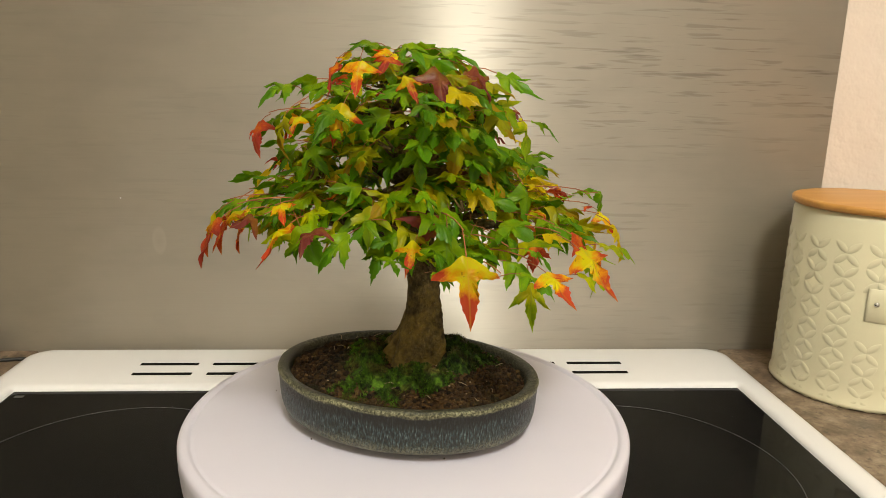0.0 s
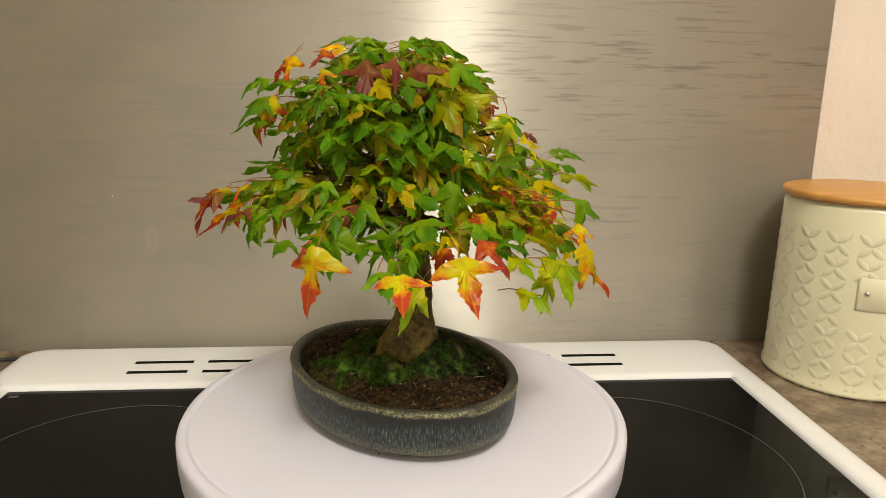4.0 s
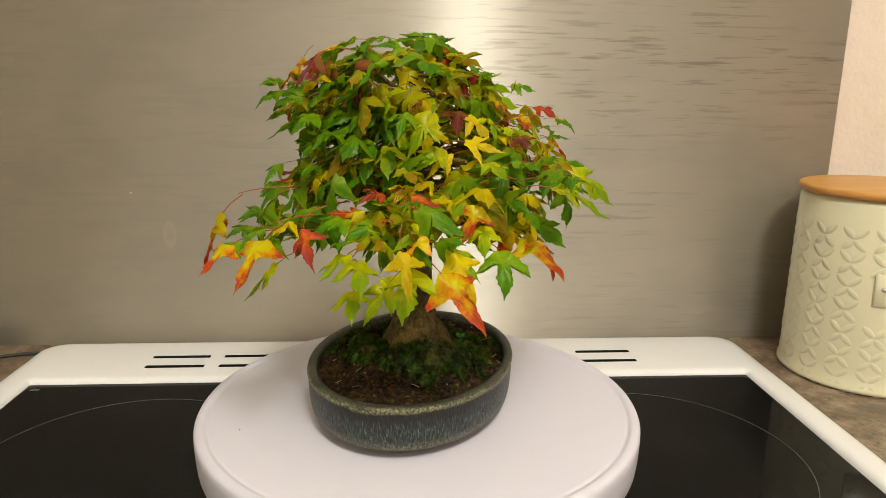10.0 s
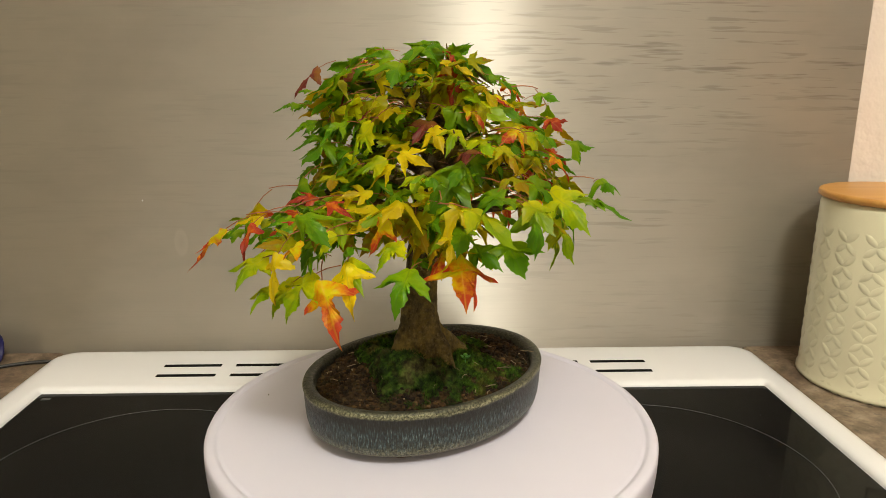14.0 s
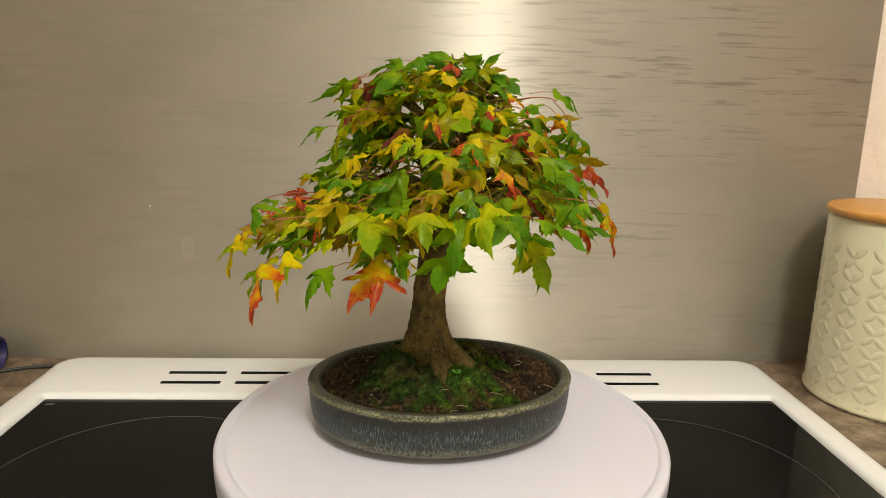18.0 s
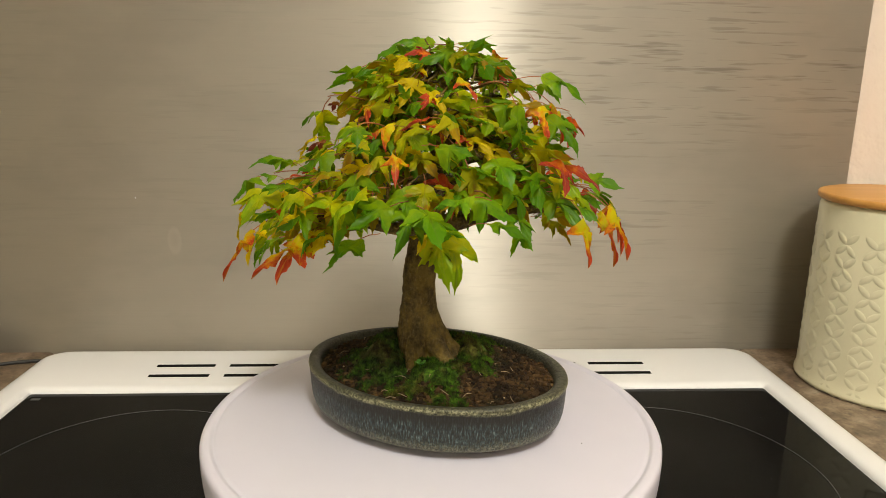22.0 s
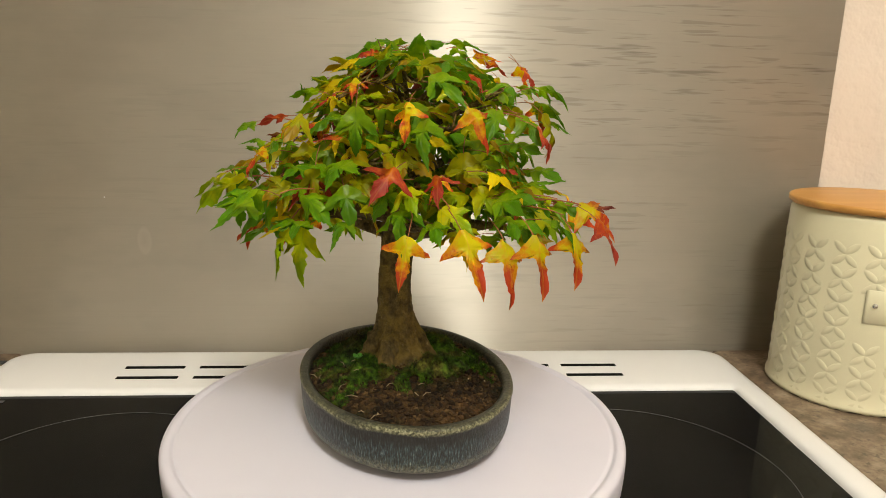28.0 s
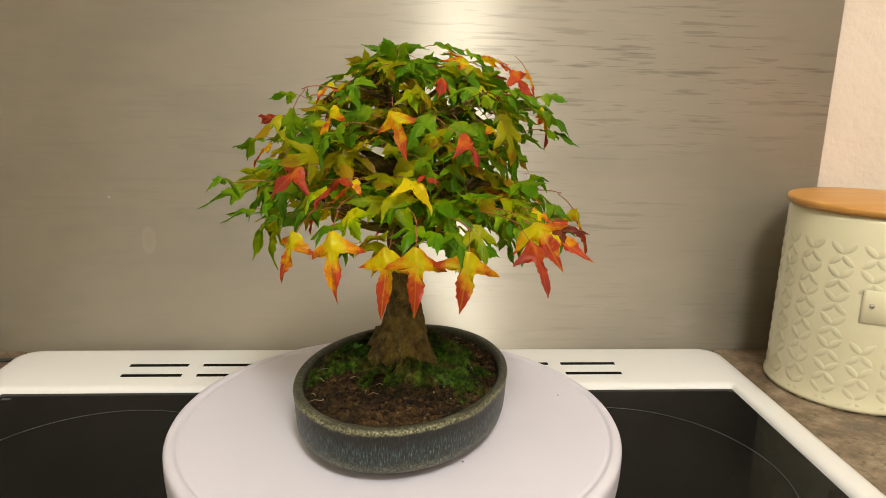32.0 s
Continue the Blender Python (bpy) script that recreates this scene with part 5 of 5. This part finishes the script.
    place(360, 0.0830, 0.1509, 0.0162, 0.72, 39, -14, 34, 3, LIME)
    place(10, 0.0588, 0.1777, 0.0157, 0.86, 12, -3, 24, 4, GREEN)
    place(11, 0.0667, 0.1723, 0.0159, 0.72, -34, -3, -23, 6, LIME)
    place(15, 0.0747, 0.1593, 0.0157, 0.72, -23, -16, -8, 4, LIME)
    place(355, 0.0814, 0.1605, 0.0160, 0.72, -48, -11, -37, 3, LIME)
    place(68, 0.0095, 0.2414, 0.0155, 0.72, -58, 17, -46, 5, GREEN)
    place(44, 0.0242, 0.2245, 0.0130, 0.72, 13, 1, 25, 2, RED)
    place(40, 0.0424, 0.2043, 0.0152, 0.72, -19, -2, -15, 5, LIME)
    place(40, 0.0592, 0.1907, 0.0160, 0.82, -29, -5, -24, 6, GREEN)
    place(37, 0.0689, 0.1635, 0.0159, 0.95, -16, -2, -12, 6, GREEN)
    place(41, 0.0671, 0.1541, 0.0160, 0.72, 16, 0, 24, 5, GREEN)
    place(76, 0.0108, 0.2369, 0.0133, 0.72, -29, 19, -41, 5, RED)
    place(68, 0.0149, 0.2335, 0.0149, 0.81, -29, -6, -27, 1, GREEN)
    place(68, 0.0496, 0.2017, 0.0155, 0.85, -12, -14, -11, 4, GREEN)
    place(77, 0.0432, 0.2077, 0.0153, 0.72, -9, -19, -3, 3, OLIVE)
    place(56, 0.0363, 0.2136, 0.0152, 1.05, 34, -3, 29, 3, LIME)
    place(81, 0.0360, 0.2152, 0.0127, 0.89, -4, -7, 5, 4, GREEN)
    place(58, 0.0566, 0.1970, 0.0156, 0.84, 3, -8, -3, 5, OLIVE)
    place(70, 0.0596, 0.1914, 0.0156, 0.72, -9, 2, -8, 6, OLIVE)
    place(63, 0.0708, 0.1841, 0.0158, 1.06, 27, -28, 20, 3, GREEN)
    place(59, 0.0728, 0.1721, 0.0157, 0.72, -17, 15, -34, 5, LIME)
    place(54, 0.0700, 0.1848, 0.0129, 0.98, 3, 5, -7, 5, OLIVE)
    place(144, 0.0086, 0.2390, 0.0122, 0.72, -41, 30, -62, 4, GREEN)
    place(126, 0.0148, 0.2386, 0.0161, 0.72, -90, -15, -50, 1, GREEN)
    place(88, 0.0338, 0.2190, 0.0133, 0.72, 29, -9, 19, 5, YELLOW)
    place(100, 0.0401, 0.2105, 0.0157, 0.82, -1, -6, -5, 6, GREEN)
    place(114, 0.0420, 0.2083, 0.0125, 0.86, -15, 2, -13, 6, GREEN)
    place(127, 0.0439, 0.2072, 0.0152, 0.72, -39, -3, -27, 4, LIME)
    place(110, 0.0454, 0.1992, 0.0129, 0.72, -34, 1, -34, 1, RED)
    place(110, 0.0467, 0.1988, 0.0132, 0.72, 18, 4, 26, 4, YELLOW)
    place(83, 0.0520, 0.1924, 0.0152, 0.84, 35, -3, 23, 4, OLIVE)
    place(111, 0.0554, 0.1862, 0.0141, 0.90, -17, 9, -19, 6, GREEN)
    place(120, 0.0574, 0.1911, 0.0157, 1.08, -7, -20, 2, 4, GREEN)
    place(106, 0.0667, 0.1758, 0.0189, 0.72, 60, -12, 44, 6, GREEN)
    place(89, 0.0603, 0.1580, 0.0131, 0.72, -1, 9, -16, 4, YELLOW)
    place(97, 0.0623, 0.1614, 0.0124, 1.02, -7, 4, -15, 3, GREEN)
    place(125, 0.0636, 0.1663, 0.0155, 0.72, -7, -5, 6, 4, GREEN)
    place(102, 0.0612, 0.1784, 0.0112, 0.93, -10, -1, -14, 3, GREEN)
    place(169, 0.0195, 0.2351, 0.0154, 0.90, -42, 4, -32, 5, OLIVE)
    place(131, 0.0421, 0.2133, 0.0163, 0.80, 48, -2, 39, 6, GREEN)
    place(147, 0.0646, 0.1804, 0.0155, 0.72, 6, -3, 9, 5, LIME)
    place(156, 0.0699, 0.1667, 0.0152, 0.72, -6, 4, 2, 5, GREEN)
    place(181, 0.0117, 0.2426, 0.0151, 0.72, 28, 4, 33, 1, GREEN)
    place(192, 0.0257, 0.2358, 0.0152, 0.75, 13, 4, 27, 3, GREEN)
    place(227, 0.0424, 0.2364, 0.0134, 0.72, -103, 6, -54, 1, AUTUMN)
    place(218, 0.0530, 0.2250, 0.0127, 0.86, -61, -12, -33, 2, GREEN)
    place(182, 0.0506, 0.1900, 0.0155, 0.72, 39, -3, 39, 1, LIME)
    place(177, 0.0540, 0.1854, 0.0154, 0.72, 34, 9, 40, 3, LIME)
    place(193, 0.0623, 0.1752, 0.0152, 0.72, 4, 6, 18, 3, GREEN)
    place(185, 0.0722, 0.1674, 0.0157, 0.72, -22, -2, -19, 5, GREEN)
    place(190, 0.0751, 0.1654, 0.0151, 0.97, -9, 9, -2, 6, GREEN)
    place(223, 0.0728, 0.1690, 0.0135, 0.72, -28, 19, 1, 5, LIME)
    place(202, 0.0534, 0.1837, 0.0147, 0.91, -11, 12, 7, 6, GREEN)
    place(198, 0.0762, 0.2059, 0.0157, 1.00, 52, -35, 23, 14, RED)
    place(241, 0.0831, 0.1606, 0.0134, 1.00, 0, 0, 14, 14, MAROON)
    place(351, 0.0893, 0.1444, 0.0198, 1.00, -18, -23, 2, 7, LIME)
    place(182, 0.0642, 0.1864, 0.0157, 1.00, 32, -13, 2, 13, YELLOW)
    place(217, 0.0910, 0.1690, 0.0205, 1.00, -18, -12, 21, 15, AUTUMN)
    # the leaves inside the crown, set apart from one another, with gaps left between them
    mats = (GREEN, LIME, OLIVE, YELLOW, AUTUMN, RED, MAROON, STALK)
    rest = ([], [], [])
    for i in range(2100):
        az = (i * 137.508 + rnd.uniform(-14, 14)) % 360
        z = 0.152 + 0.085 * rnd.random() ** 0.9
        size = rnd.uniform(0.0125, 0.0195)
        out = math.sqrt(rnd.uniform(0.06, 0.60))
        r = crown_radius(az, z + 0.003) * out
        if i % 5 == 0:
            az, z, out = rnd.uniform(262, 395) % 360, rnd.uniform(0.152, 0.172), rnd.uniform(0.45, 0.84)
            r = crown_radius(az, z) * out
        # clear of the trunk below the lowest limbs, and on the side where they start higher
        if r < 0.050 and z < 0.168:
            z += 0.012
        if 50 < az < 165 and z < 0.169:
            z = 0.169 + 0.3 * (z - 0.150)
        spot = Vector((r * math.cos(radians(az)) * 34, r * math.sin(radians(az)) * 34, z * 62 + 5))
        if noise.noise(spot) < 0.06:
            continue
        w = [4.4, 2.0, 3.0, 0.3, 0.05, 0.04, 0.03]
        if az < 118 or az > 335:
            w = [2.6, 3.2, 4.0, 2.2, 0.15, 0.06, 0.03]
        if 190 < az < 325:
            w[0] += 2.4
        mat = rnd.choices(range(7), w)[0]
        m = pose_of(az, r, z, size, rnd.gauss(-2 - 22 * out, 20), rnd.gauss(0, 45), rnd.gauss(0, 24))
        mid = m @ Vector((0, 0.5, 0))
        if sum(1 for q in centres if (q - mid).length_squared < 0.000080) > 1:
            continue
        centres.append(mid)
        v, f, u = shapes[rnd.choice((2, 4, 6, 11, 16, 17, 18, 19, 20))]
        b = len(rest[0])
        rest[0].extend(tuple(m @ Vector(p)) for p in v)
        rest[1].extend((tuple(b + q for q in ff), mat if mi == 0 else 7) for ff, mi in f)
        rest[2].extend(u)
    ob = new("inner_leaves", mesh_of("inner_leaves", *rest, mats))
    ob.parent = t
    tagged(ob, kind="stuff")
    return t


tree_ob = tree()


def motions():
    rows = [k * 0.5 for k in range(65)]
    dx, dy = -0.0010, -0.0037
    walk(turntable_ob, [(s, pose(AX, AY, 0, 0, 0, -SPEED * s)) for s in rows])
    for thing in (crumbs_ob, seedling_ob):
        walk(thing, [(s, pose(AX, AY, 0, 0, 0, -SPEED * s)) for s in rows])
    walk(tree_ob, [(s, pose(AX, AY, 0, 0, 0, -SPEED * s)) for s in rows])
    for thing in (pot_ob, soil_ob, moss_ob, litter_ob):
        walk(thing, [(s, pose(AX, AY, 0, 0, 0, -SPEED * s) @ pose(dx, dy, 0, 0, 0, POT_TURN)) for s in rows])


motions()
